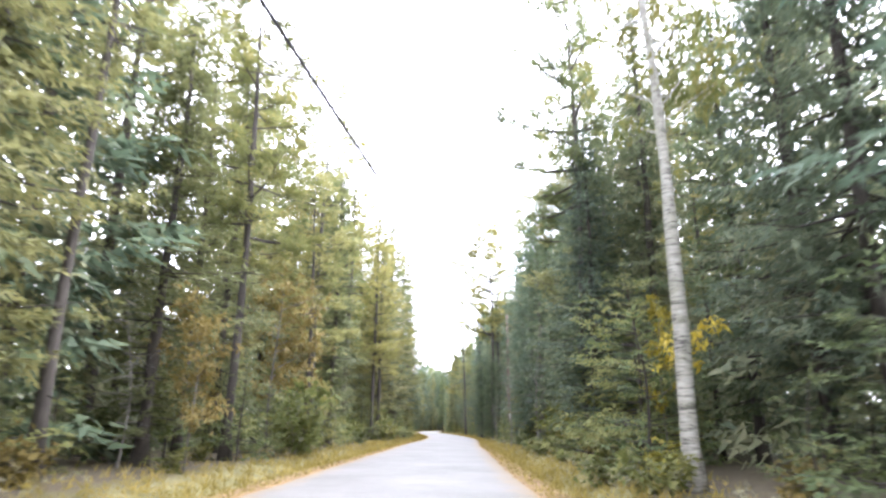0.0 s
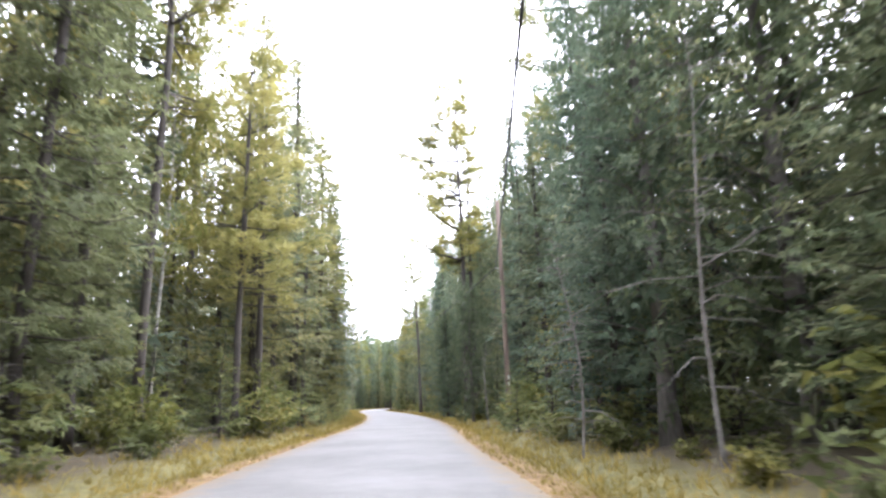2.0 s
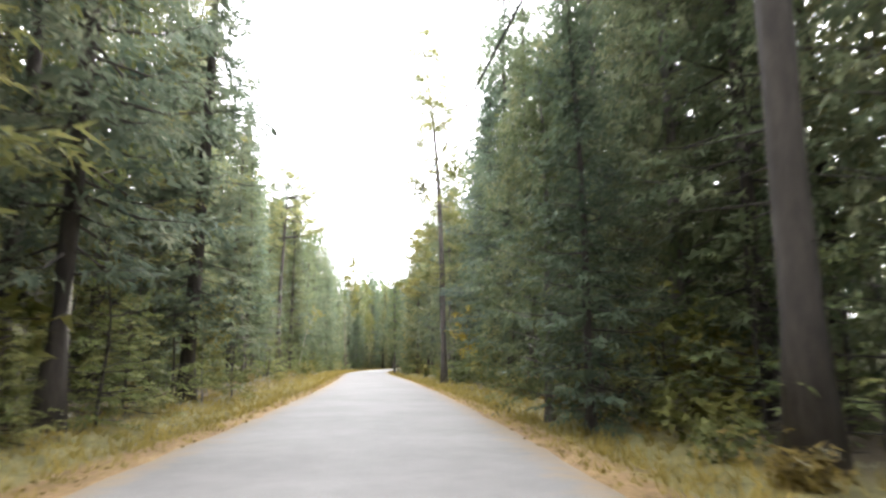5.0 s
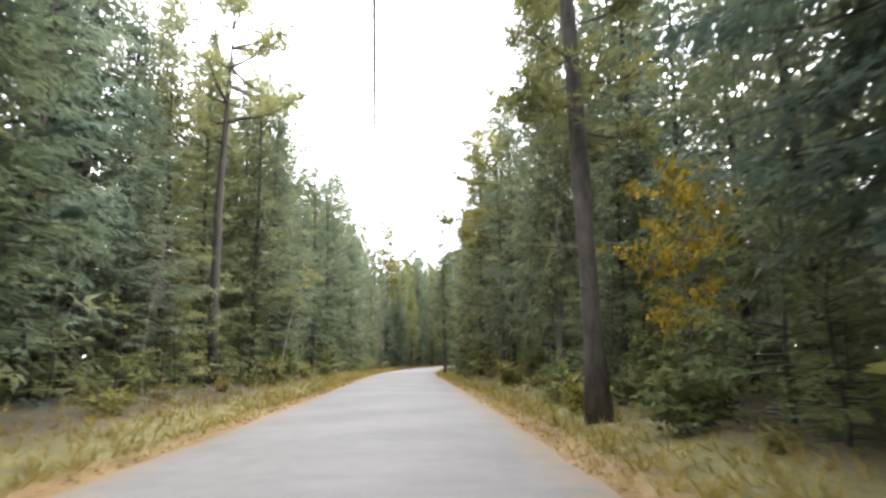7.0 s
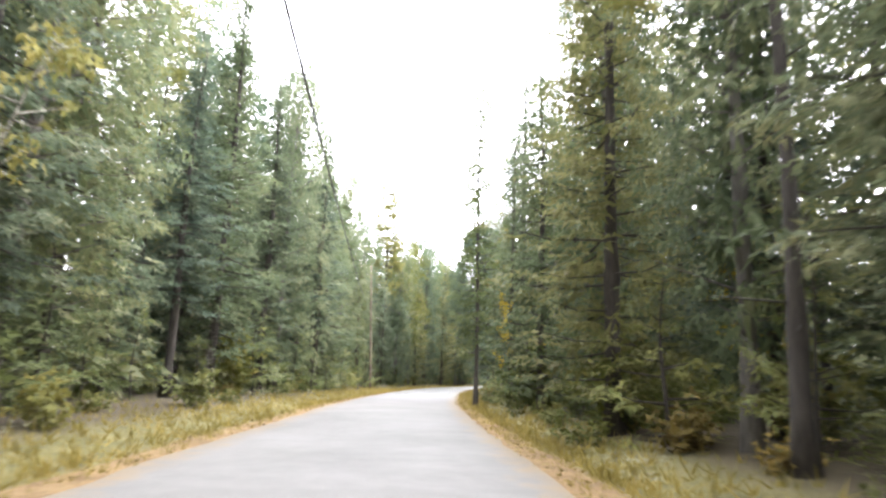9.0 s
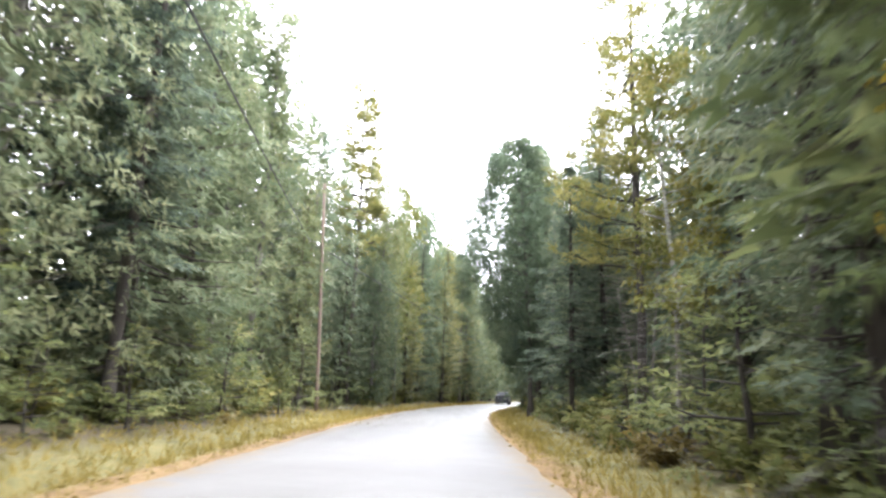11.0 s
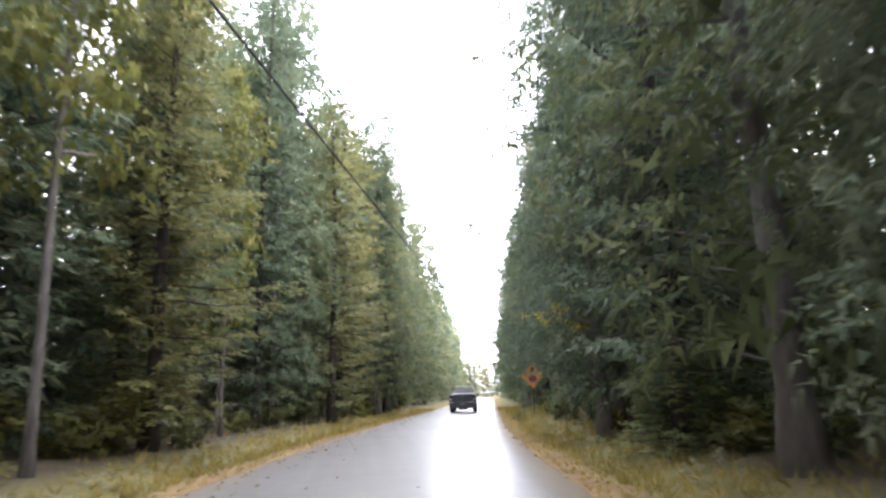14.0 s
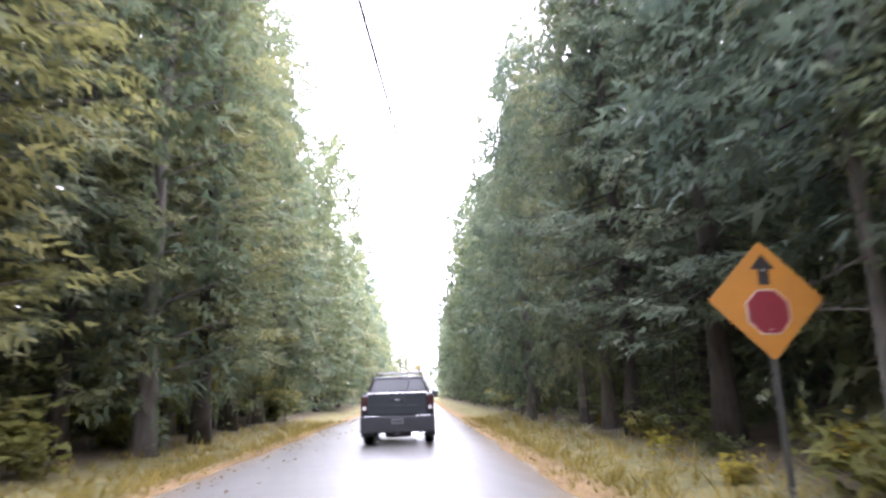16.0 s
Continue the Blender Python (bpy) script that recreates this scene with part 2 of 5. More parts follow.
def box(bm, x0, x1, y0, y1, z0, z1, bevel=0.0, m=Matrix()):
    r = bmesh.ops.create_cube(bm, size=1, matrix=m @ Matrix.Translation(((x0 + x1) / 2, (y0 + y1) / 2, (z0 + z1) / 2)) @ Matrix.Diagonal((x1 - x0, y1 - y0, z1 - z0, 1)))
    if bevel:
        edges = list({e for v in r["verts"] for e in v.link_edges})
        bmesh.ops.bevel(bm, geom=edges, offset=bevel, segments=2, affect="EDGES", profile=0.6)
    return bm


def tube(bm, pts, radii, sides=8):
    """A closed tube through the points."""
    rings = []
    for i, (p, r) in enumerate(zip(pts, radii)):
        a, b = Vector(pts[max(i - 1, 0)]), Vector(pts[min(i + 1, len(pts) - 1)])
        q = (b - a).to_track_quat("Z", "Y")
        rings.append([bm.verts.new(Vector(p) + q @ Vector((r * math.cos(t), r * math.sin(t), 0))) for t in [2 * math.pi * k / sides for k in range(sides)]])
    for a, b in zip(rings, rings[1:]):
        for k in range(sides):
            bm.faces.new((a[k], a[(k + 1) % sides], b[(k + 1) % sides], b[k]))
    bm.faces.new(rings[0][::-1]), bm.faces.new(rings[-1])
    return bm


# ---- foliage ----
# a spray is a few pointed blades: (start along the axis, angle, length, width)
NEEDLE = [(0, 40, 0.38, 0.11), (0.02, -44, 0.38, 0.11), (0.2, -32, 0.36, 0.11), (0.22, 36, 0.36, 0.11), (0.42, 30, 0.35, 0.1), (0.46, -36, 0.34, 0.1), (0.62, -14, 0.36, 0.1), (0.66, 18, 0.34, 0.1)]
NEEDLE_FEW = [(0, 40, 0.52, 0.22), (0.05, -38, 0.52, 0.22), (0.36, 30, 0.46, 0.2), (0.4, -34, 0.44, 0.2), (0.6, 4, 0.44, 0.18)]
FAN = [(0, 52, 0.38, 0.12), (0.02, -50, 0.38, 0.12), (0.16, 18, 0.37, 0.12), (0.26, -46, 0.35, 0.12), (0.3, 46, 0.35, 0.12), (0.46, -16, 0.36, 0.11), (0.52, 36, 0.32, 0.11), (0.56, -38, 0.32, 0.11), (0.68, 4, 0.32, 0.1)]
FAN_FEW = [(0, 48, 0.54, 0.26), (0.04, -46, 0.54, 0.26), (0.36, 34, 0.46, 0.24), (0.4, -30, 0.46, 0.24), (0.58, 2, 0.42, 0.2)]
LEAVES = [(0.0, 20, 0.32, 0.3), (0.25, -50, 0.3, 0.3), (0.4, 60, 0.32, 0.3), (0.62, -10, 0.36, 0.3), (0.2, 130, 0.28, 0.28)]
TUFT = [(0, 0, 0.7, 0.12), (0, 32, 0.66, 0.12), (0, -34, 0.64, 0.12), (0, 70, 0.55, 0.12), (0, -72, 0.55, 0.12), (0.22, 14, 0.62, 0.11), (0.22, -18, 0.6, 0.11)]
BROAD = [(0, 0, 1.0, 0.5), (0.1, 55, 0.7, 0.44), (0.1, -55, 0.7, 0.44)]


def unit(v):
    return v / np.maximum(np.linalg.norm(v, axis=1, keepdims=True), 1e-6)


def blade_corners(at, axis, normal, size, blades, rng, bend, soft):
    """Corners of all blades, and the soft normal of each corner: the way the bough faces."""
    n = len(at)
    at = np.asarray(at, float)
    a = unit(np.asarray(axis, float))
    side = unit(np.cross(np.asarray(normal, float), a))
    up = np.cross(a, side)
    soft = np.asarray(soft, float)
    vs, ns = [], []
    for start, angle, length, width in blades:
        t = np.radians(angle + rng.normal(0, 8, n))[:, None]
        d = a * np.cos(t) + side * np.sin(t)
        w = -a * np.sin(t) + side * np.cos(t)
        s = np.asarray(size)[:, None]
        lift = up * rng.normal(-bend * 0.4, bend, n)[:, None]
        o = at + a * start * s
        tilt = unit(w + up * rng.normal(0, 0.7, n)[:, None])
        low = o + d * length * s * 0.22
        tri = np.stack([low + tilt * width * s * 0.5, o + d * length * s + lift * s, low - tilt * width * s * 0.5], 1)
        face = unit(np.cross(tri[:, 1] - tri[:, 0], tri[:, 2] - tri[:, 0]))
        away = np.sum(face * soft, 1) < 0
        tri[away] = tri[away][:, ::-1]
        face[away] *= -1
        vs.append(tri)
        ns.append(np.repeat(unit(unit(soft) + 0.45 * face)[:, None], 3, 1))
    return np.concatenate(vs).reshape(-1, 3), np.concatenate(ns).reshape(-1, 3)


CORE = [(0, 8, 0.5, 0.2), (0, 58, 0.46, 0.2), (0, -54, 0.46, 0.2), (0.34, 26, 0.44, 0.19), (0.36, -32, 0.44, 0.19), (0.58, 0, 0.42, 0.17)]


def core(h, r, clear, rng, mid, taper, per=10):
    """Shaded boughs close to the trunk, which close the crown."""
    n = max(12, int((h - clear) * per * 1.3))
    f = rng.uniform(0.0, 0.93, n)
    t = rng.uniform(0, 6.28, n)
    z = clear + (h - clear) * f
    rad = r * (1 - f) ** taper * rng.uniform(0.05, 0.5, n)
    axis_at = np.array([tuple(mid(q)) for q in z])
    at = axis_at + np.stack([rad * np.cos(t), rad * np.sin(t), 0 * t], 1)
    at[:, 2] = z
    ax = np.stack([np.cos(t), np.sin(t), rng.normal(-0.5, 0.6, n)], 1)
    nm = np.stack([np.cos(t), np.sin(t), 0.6 + rng.normal(0, 0.4, n)], 1)
    return at, ax, nm, np.minimum(0.85, r * (0.2 + 0.26 * (1 - f) ** taper)) * rng.uniform(0.7, 1.1, n), CORE


def sprays(name, at, axis, normal, size, blades, material, rng, bend=0.12, inner=None, soft=None):
    """One mesh of all the sprays: at, axis, normal and soft are n x 3, size is n."""
    v, nv = blade_corners(at, axis, normal, size, blades, rng, bend, np.asarray(normal, float) if soft is None else soft)
    if inner:
        v2, n2 = blade_corners(*inner, rng, bend, inner[1])
        v, nv = np.concatenate([v, v2]), np.concatenate([nv, n2])
    k = len(v) // 3
    me = bpy.data.meshes.new(name)
    me.vertices.add(len(v)), me.loops.add(len(v)), me.polygons.add(k)
    me.vertices.foreach_set("co", v.astype(np.float32).ravel())
    me.loops.foreach_set("vertex_index", np.arange(len(v), dtype=np.int32))
    me.polygons.foreach_set("loop_start", np.arange(0, len(v), 3, dtype=np.int32))
    me.polygons.foreach_set("use_smooth", np.ones(k, bool))
    me.materials.append(material)
    me.update()
    me.validate()
    me.normals_split_custom_set_from_vertices(nv.astype(np.float32))
    return me


def limbs_of(segs, sides=3):
    """Thin tapered limbs: each (start, end, start radius, end radius)."""
    vs, fs = [], []
    for p, q, r0, r1 in segs:
        p, q = Vector(p), Vector(q)
        rot = (q - p).to_track_quat("Z", "Y")
        b = len(vs)
        vs += [p + rot @ Vector((r0 * math.cos(2 * math.pi * k / sides), r0 * math.sin(2 * math.pi * k / sides), 0)) for k in range(sides)]
        if r1 < 0.007:
            vs.append(q)
            fs += [(b + k, b + (k + 1) % sides, b + sides) for k in range(sides)]
        else:
            vs += [q + rot @ Vector((r1 * math.cos(2 * math.pi * k / sides), r1 * math.sin(2 * math.pi * k / sides), 0)) for k in range(sides)]
            fs += [(b + k, b + (k + 1) % sides, b + sides + (k + 1) % sides, b + sides + k) for k in range(sides)]
    return vs, fs


def wood(trunk, segs, material, name="trunk"):
    """The trunk with its limbs, one mesh."""
    vs, fs = limbs_of(segs)
    if trunk:
        n = len(trunk[0])
        vs, fs = trunk[0] + vs, trunk[1] + [tuple(n + k for k in f) for f in fs]
    return raw(name, vs, fs, material, True)


def trunk_shape(h, r, rng, lean=(0, 0), wobble=0.15, sides=9):
    bm = bmesh.new()
    pts, rad = [], []
    n = 14
    ph = rng.uniform(0, 6.28, 2)
    for i in range(n + 1):
        f = i / n
        pts.append((lean[0] * f * f + wobble * math.sin(f * 5 + ph[0]) * f, lean[1] * f * f + wobble * math.sin(f * 4 + ph[1]) * f, -0.3 + (h + 0.3) * f))
        rad.append(r * ((1 - f) ** 0.8 * 0.94 + 0.04) * (1 + 0.55 * max(0, 0.07 - f) / 0.07))
    tube(bm, pts, rad, sides)
    for v in bm.verts:
        v.co += Vector((noise.noise(v.co * 3), noise.noise(v.co * 3 + Vector((9, 0, 0))), 0)) * r * 0.25
    bm.verts.index_update()
    shape = ([v.co.copy() for v in bm.verts], [tuple(v.index for v in f.verts) for f in bm.faces])
    bm.free()
    mid = lambda z: Vector(pts[min(n - 1, max(0, int(z / h * n)))]).lerp(Vector(pts[min(n, max(0, int(z / h * n)) + 1)]), min(1, max(0, z / h * n - int(z / h * n))))
    return shape, mid


def assemble(name, parts, label, category, group=""):
    root = new(name)
    root.empty_display_size = 0.5
    for pname, me in parts:
        under(new(pname, me), root)
    return tagged(root, label, category, group)


def conifer(name, label, h, r, clear, mat, seed, few=False, droop=0.25, step=0.42, thin=0.0, bk=None, power=0.85, reach=(0.28, 1.0), trunk_r=None, dead_below=True, size=0.62):
    """A spruce or fir: whorls of drooping boughs on a straight trunk."""
    rng = np.random.default_rng(seed)
    bk = bk or BARK
    tr, mid = trunk_shape(h, trunk_r or h * 0.0105, rng)
    at, ax, nm, sz, segs, so = [], [], [], [], [], []
    z = clear
    while z < h - 0.25:
        f = (z - clear) / (h - clear)
        rad0 = r * ((1 - f) ** power) * (0.75 + 0.5 * min(1, f * 6)) * (0.82 + 0.36 * noise.noise(Vector((seed, z * 0.8, 0))))
        nb = rng.integers(4, 7) if not few else 4
        turn = rng.uniform(0, 6.28)
        for b in range(nb):
            if rng.random() < thin:
                continue
            az = turn + 6.283 * b / nb + rng.normal(0, 0.25)
            rad = max(0.34, rad0 * rng.uniform(0.6, 1.18))
            rise = 0.55 * f - droop * (1 - f) + rng.normal(0, 0.08)
            o = mid(z) + Vector((0, 0, z + rng.uniform(-0.2, 0.2) - mid(z).z))
            out = Vector((math.cos(az), math.sin(az), 0))
            tip = o + out * rad + Vector((0, 0, rad * rise))
            sag = Vector((0, 0, -0.12 * rad))
            if rad < 1.1:
                segs.append((o, tip, 0.01 + 0.012 * rad, 0.004))
            else:
                segs.append((o, (o + tip) / 2 + sag * 0.6, 0.012 + 0.012 * rad, 0.008 + 0.006 * rad))
                segs.append(((o + tip) / 2 + sag * 0.6, tip, 0.008 + 0.006 * rad, 0.004))
            m = max(2, int(rad / (0.24 if not few else 0.38)))
            for k in range(m):
                u = reach[0] + (reach[1] - reach[0]) * (k + rng.uniform(0.2, 1)) / m
                p = o.lerp(tip, u) + sag * (4 * u * (1 - u))
                for sgn in ((-1, 1) if k < m - 1 else (0, 1)):
                    t = az + sgn * rng.uniform(0.5, 1.1)
                    at.append(p + Vector(rng.normal(0, 0.06, 3)))
                    ax.append((math.cos(t), math.sin(t), rise * 0.5 + rng.normal(-0.22, 0.22)))
                    nm.append((rng.normal(0, 0.35), rng.normal(0, 0.35), 1))
                    so.append((out.x * 0.8 + rng.normal(0, 0.2), out.y * 0.8 + rng.normal(0, 0.2), 0.75 + rng.normal(0, 0.2)))
                    sz.append(size * rng.uniform(0.65, 1.25) * min(1, 0.5 + rad * 0.5) * (1.15 if few else 1))
        z += step * rng.uniform(0.75, 1.25) * (1.5 if few else 1)
    at.append((*mid(h).xy, h - 0.35)), ax.append((0, 0, 1)), nm.append((1, 0, 0)), sz.append(0.7), so.append((0, 0, 1))
    if dead_below and clear > 2:
        z = 1.6
        while z < clear:
            for b in range(2):
                az, L = rng.uniform(0, 6.28), rng.uniform(0.5, min(2.2, r))
                o = mid(z) + Vector((0, 0, z - mid(z).z))
                e = o + Vector((math.cos(az) * L, math.sin(az) * L, rng.uniform(-0.5, 0.15) * L))
                segs.append((o, e, 0.018, 0.005))
                for k in range(2):
                    t = az + rng.normal(0, 0.7)
                    segs.append((o.lerp(e, rng.uniform(0.4, 0.9)), e + Vector((math.cos(t), math.sin(t), rng.normal(-0.2, 0.3))) * L * 0.3, 0.008, 0.003))
            z += rng.uniform(0.45, 0.8)
    crown = sprays("crown", np.array(at, float), np.array(ax), np.array(nm), np.array(sz), NEEDLE_FEW if few else NEEDLE, mat, rng, soft=so, inner=core(h, r, clear, rng, mid, power, 15) if h > 6 else None)
    if few:
        segs = []
    return assemble(name, [("trunk", wood(tr, segs, bk)), ("crown", crown)], label, "tree")


def cedar(name, label, h, r, clear, mat, seed, few=False, count=1500, size=0.7, trunk_r=None, bk=None, blunt=0.55, lean=(0, 0), foot=0.55, puff=0.24, lobed=6.5):
    """A dense white cedar: rounded column of hanging flat sprays in lobes, with gaps between them."""
    rng = np.random.default_rng(seed)
    tr, mid = trunk_shape(h * 0.96, trunk_r or h * 0.013, rng, lean)
    at, ax, nm, sz, segs, so = [], [], [], [], [], []
    lobes = max(14, int(h * (lobed if not few else 2.6)))
    per = max(6, count // lobes)
    for i in range(lobes):
        f = (i + rng.uniform(0, 1)) / lobes
        f = f ** 0.9
        z = clear + (h - clear) * f
        prof = min(1, foot + 2.0 * f) * (1 - f ** 2.2) ** blunt
        az = i * 2.399 + rng.normal(0, 0.4)
        rad = r * prof * rng.uniform(0.62, 1.12)
        out = Vector((math.cos(az), math.sin(az), 0))
        o = Vector((mid(z).x, mid(z).y, z - 0.25 * rad))
        c = Vector((mid(z).x, mid(z).y, z)) + out * rad * 0.72
        segs.append((o, c + out * 0.2, 0.03, 0.008))
        lr = 0.25 + puff * rad
        for k in range(per):
            d = Vector(rng.normal(0, 1, 3)).normalized()
            if d.dot(out) < -0.35:
                d = -d
            p = c + Vector((d.x * lr, d.y * lr, d.z * lr * 1.15)) * rng.uniform(0.55, 1.05)
            at.append(p)
            ax.append(d * 0.55 + out * 0.5 + Vector((0, 0, rng.normal(-0.35, 0.35))))
            n_ = Vector(rng.normal(0, 0.5, 3)) + out * 0.5 + Vector((0, 0, 0.7))
            nm.append(n_)
            so.append(d * 0.8 + out * 0.4 + Vector((0, 0, 0.35)))
            sz.append(size * rng.uniform(0.55, 1.2) * (1.35 if few else 1))
    crown = sprays("crown", np.array(at), np.array(ax), np.array(nm), np.array(sz), FAN_FEW if few else FAN, mat, rng, 0.2, core(h, r, clear, rng, mid, 0.5, 18), so)
    if few:
        segs = []
    return assemble(name, [("trunk", wood(tr, segs, bk or GREY_BARK)), ("crown", crown)], label, "tree")


def pine(name, label, h, r, clear, mat, seed, trunk_r=0.25, few=False, lean=(0, 0), bk=None, whorl=0.95, side=None, dense=1.0, limb=1.0):
    """A tall pine: long bare trunk with stubs, then open flat plates of tufted boughs."""
    rng = np.random.default_rng(seed)
    bk = bk or BARK
    tr, mid = trunk_shape(h, trunk_r, rng, lean, 0.2)
    at, ax, nm, sz, segs = [], [], [], [], []
    z = clear
    while z < h - 0.2:
        f = (z - clear) / (h - clear)
        nb = rng.integers(2, 5)
        for b in range(nb):
            az = rng.uniform(0, 6.28)
            rad = r * (0.35 + 0.75 * math.sin(math.pi * min(1, 0.25 + f * 0.72)) ** 0.8) * rng.uniform(0.45, 1.15) * (1 - 0.45 * f)
            if side is not None:
                rad *= 0.75 + 0.45 * math.cos(az - side)
            o = mid(z) + Vector((0, 0, z - mid(z).z))
            out = Vector((math.cos(az), math.sin(az), 0))
            rise = rng.uniform(-0.1, 0.3)
            knee = o + out * rad * 0.55 + Vector((0, 0, rad * rise * 0.3))
            tip = o + out * rad + Vector((0, 0, rad * (rise + 0.1)))
            segs += [(o, knee, limb * (0.02 + 0.014 * rad), limb * (0.015 + 0.006 * rad)), (knee, tip, limb * (0.015 + 0.006 * rad), 0.007)]
            for tw in range(max(4, int(rad * (3.0 if few else 4.6) * dense))):
                u = rng.uniform(0.35, 1.0)
                p = (o.lerp(knee, u / 0.55) if u < 0.55 else knee.lerp(tip, (u - 0.55) / 0.45))
                t = az + rng.choice((-1, 1)) * rng.uniform(0.3, 1.2)
                L = rng.uniform(0.25, 0.75) * (1.15 - u * 0.6)
                q = p + Vector((math.cos(t) * L, math.sin(t) * L, rng.uniform(0.0, 0.25)))
                segs.append((p, q, 0.01 * limb, 0.004))
                for k in range(2 if few else 3):
                    at.append(q + Vector(rng.normal(0, 0.16, 3)))
                    ax.append((math.cos(t) * 0.7 + rng.normal(0, 0.5), math.sin(t) * 0.7 + rng.normal(0, 0.5), rng.normal(0.25, 0.3)))
                    nm.append((rng.normal(0, 0.5), rng.normal(0, 0.5), 1))
                    sz.append(rng.uniform(0.42, 0.74) * (1.3 if few else 1))
        z += whorl * rng.uniform(0.6, 1.3)
    z = 2.0
    while z < clear:
        az, L = rng.uniform(0, 6.28), rng.uniform(0.3, 1.6)
        o = mid(z) + Vector((0, 0, z - mid(z).z))
        segs.append((o, o + Vector((math.cos(az) * L, math.sin(az) * L, rng.uniform(-0.25, 0.2) * L)), 0.025, 0.008))
        z += rng.uniform(0.4, 1.1)
    crown = sprays("crown", np.array(at, float), np.array(ax), np.array(nm), np.array(sz), TUFT, mat, rng)
    return assemble(name, [("trunk", wood(tr, segs, bk)), ("crown", crown)], label, "tree")


def broadleaf(name, label, h, r, clear, mat, seed, bk=None, trunk_r=0.09, count=900, lean=(0, 0), flat=0.5, size=0.5, blades=None):
    """A slender leafy tree: forked limbs with leaves held in loose layers."""
    rng = np.random.default_rng(seed)
    bk = bk or BIRCH
    tr, mid = trunk_shape(h * 0.97, trunk_r, rng, lean, 0.25)
    at, ax, nm, sz, segs = [], [], [], [], []
    limbs = max(10, int(h * 2.6))
    for i in range(limbs):
        f = (i + rng.random()) / limbs
        z = clear + (h - clear) * f * 0.97
        az = rng.uniform(0, 6.28)
        rad = r * (0.5 + 0.6 * math.sin(math.pi * min(1, 0.2 + f * 0.8))) * rng.uniform(0.5, 1.15)
        o = mid(z) + Vector((0, 0, z - mid(z).z))
        tip = o + Vector((math.cos(az) * rad, math.sin(az) * rad, rad * rng.uniform(0.1, 0.75)))
        segs.append((o, tip, 0.012 + 0.012 * rad, 0.005))
        for k in range(count // limbs):
            u = rng.uniform(0.35, 1.05)
            p = o.lerp(tip, u) + Vector((rng.normal(0, 0.22 * r * 0.6), rng.normal(0, 0.22 * r * 0.6), rng.normal(0, 0.16 * (1 - flat) * r + 0.06)))
            t = rng.uniform(0, 6.28)
            at.append(p), ax.append((math.cos(t), math.sin(t), rng.normal(-0.2, 0.3)))
            nm.append((rng.normal(0, 0.6), rng.normal(0, 0.6), 1)), sz.append(size * rng.uniform(0.6, 1.2))
    crown = sprays("crown", np.array(at), np.array(ax), np.array(nm), np.array(sz), blades or LEAVES, mat, rng, 0.25)
    if limbs > 14:
        return assemble(name, [("trunk", wood(tr, segs, bk)), ("crown", crown)], label, "tree")
    branches = [("branch", wood(None, [s], bk, "branch")) for s in segs]
    return assemble(name, [("trunk", wood(tr, [], bk)), ("crown", crown)] + branches, label, "tree")


def shrub(name, label, h, r, mat, seed, count=220, size=0.3, blades=None, category="shrub"):
    """A low bush: stems fanning from the ground, leaves over them."""
    rng = np.random.default_rng(seed)
    at, ax, nm, sz, segs = [], [], [], [], []
    for i in range(max(7, count // 22)):
        az, L = rng.uniform(0, 6.28), rng.uniform(0.55, 1.0)
        out = rng.uniform(0.15, 1) * r
        tip = Vector((math.cos(az) * out, math.sin(az) * out, h * L))
        segs.append(((rng.normal(0, 0.06), rng.normal(0, 0.06), -0.1), tip, 0.012, 0.004))
        for k in range(22):
            u = rng.uniform(0.2, 1.05)
            p = Vector((0, 0, -0.05)).lerp(tip, u) + Vector(rng.normal(0, 0.13 * r + 0.05, 3))
            p.z = max(p.z, 0.05)
            t = az + rng.normal(0, 1.0)
            at.append(p), ax.append((math.cos(t), math.sin(t), rng.normal(0.15, 0.4)))
            nm.append((rng.normal(0, 0.5), rng.normal(0, 0.5), 1)), sz.append(size * rng.uniform(0.6, 1.25))
    leaves = sprays("leaves", np.array(at), np.array(ax), np.array(nm), np.array(sz), blades or BROAD, mat, rng, 0.25)
    return assemble(name, [("stem", wood(None, segs, DEAD, "stem")), ("foliage", leaves)], label, category)


def snag(name, label, h, seed, r=1.6, count=60, tr=0.09, lean=(0, 0)):
    """A dead tree: pale bare trunk with crooked, sagging limbs and twigs."""
    rng = np.random.default_rng(seed)
    tm, mid = trunk_shape(h, tr, rng, lean, 0.3)
    segs = []
    for i in range(count):
        z = h * rng.uniform(0.15, 0.98)
        az, L = rng.uniform(0, 6.28), r * rng.uniform(0.25, 1) ** 1.3 * (1 - 0.6 * z / h)
        p = mid(z) + Vector((0, 0, z - mid(z).z))
        rise, thick = rng.uniform(-0.15, 0.45), rng.uniform(0.01, 0.022)
        for k in range(3):
            az += rng.normal(0, 0.4)
            q = p + Vector((math.cos(az), math.sin(az), rise)) * L * 0.36
            segs.append((p, q, thick * (1 - 0.28 * k), thick * (1 - 0.28 * (k + 1))))
            rise -= rng.uniform(0.1, 0.55)
            if k:
                for j in range(2):
                    t = az + rng.normal(0, 0.9)
                    b = p.lerp(q, rng.uniform(0.3, 1))
                    segs.append((b, b + Vector((math.cos(t), math.sin(t), rng.uniform(-0.8, 0.3))) * L * rng.uniform(0.12, 0.3), 0.008, 0.003))
            p = q
    return assemble(name, [("trunk", wood(tm, [], DEAD)), ("dead_crown", wood(None, segs, DEAD, "dead_crown"))], label, "dead tree")


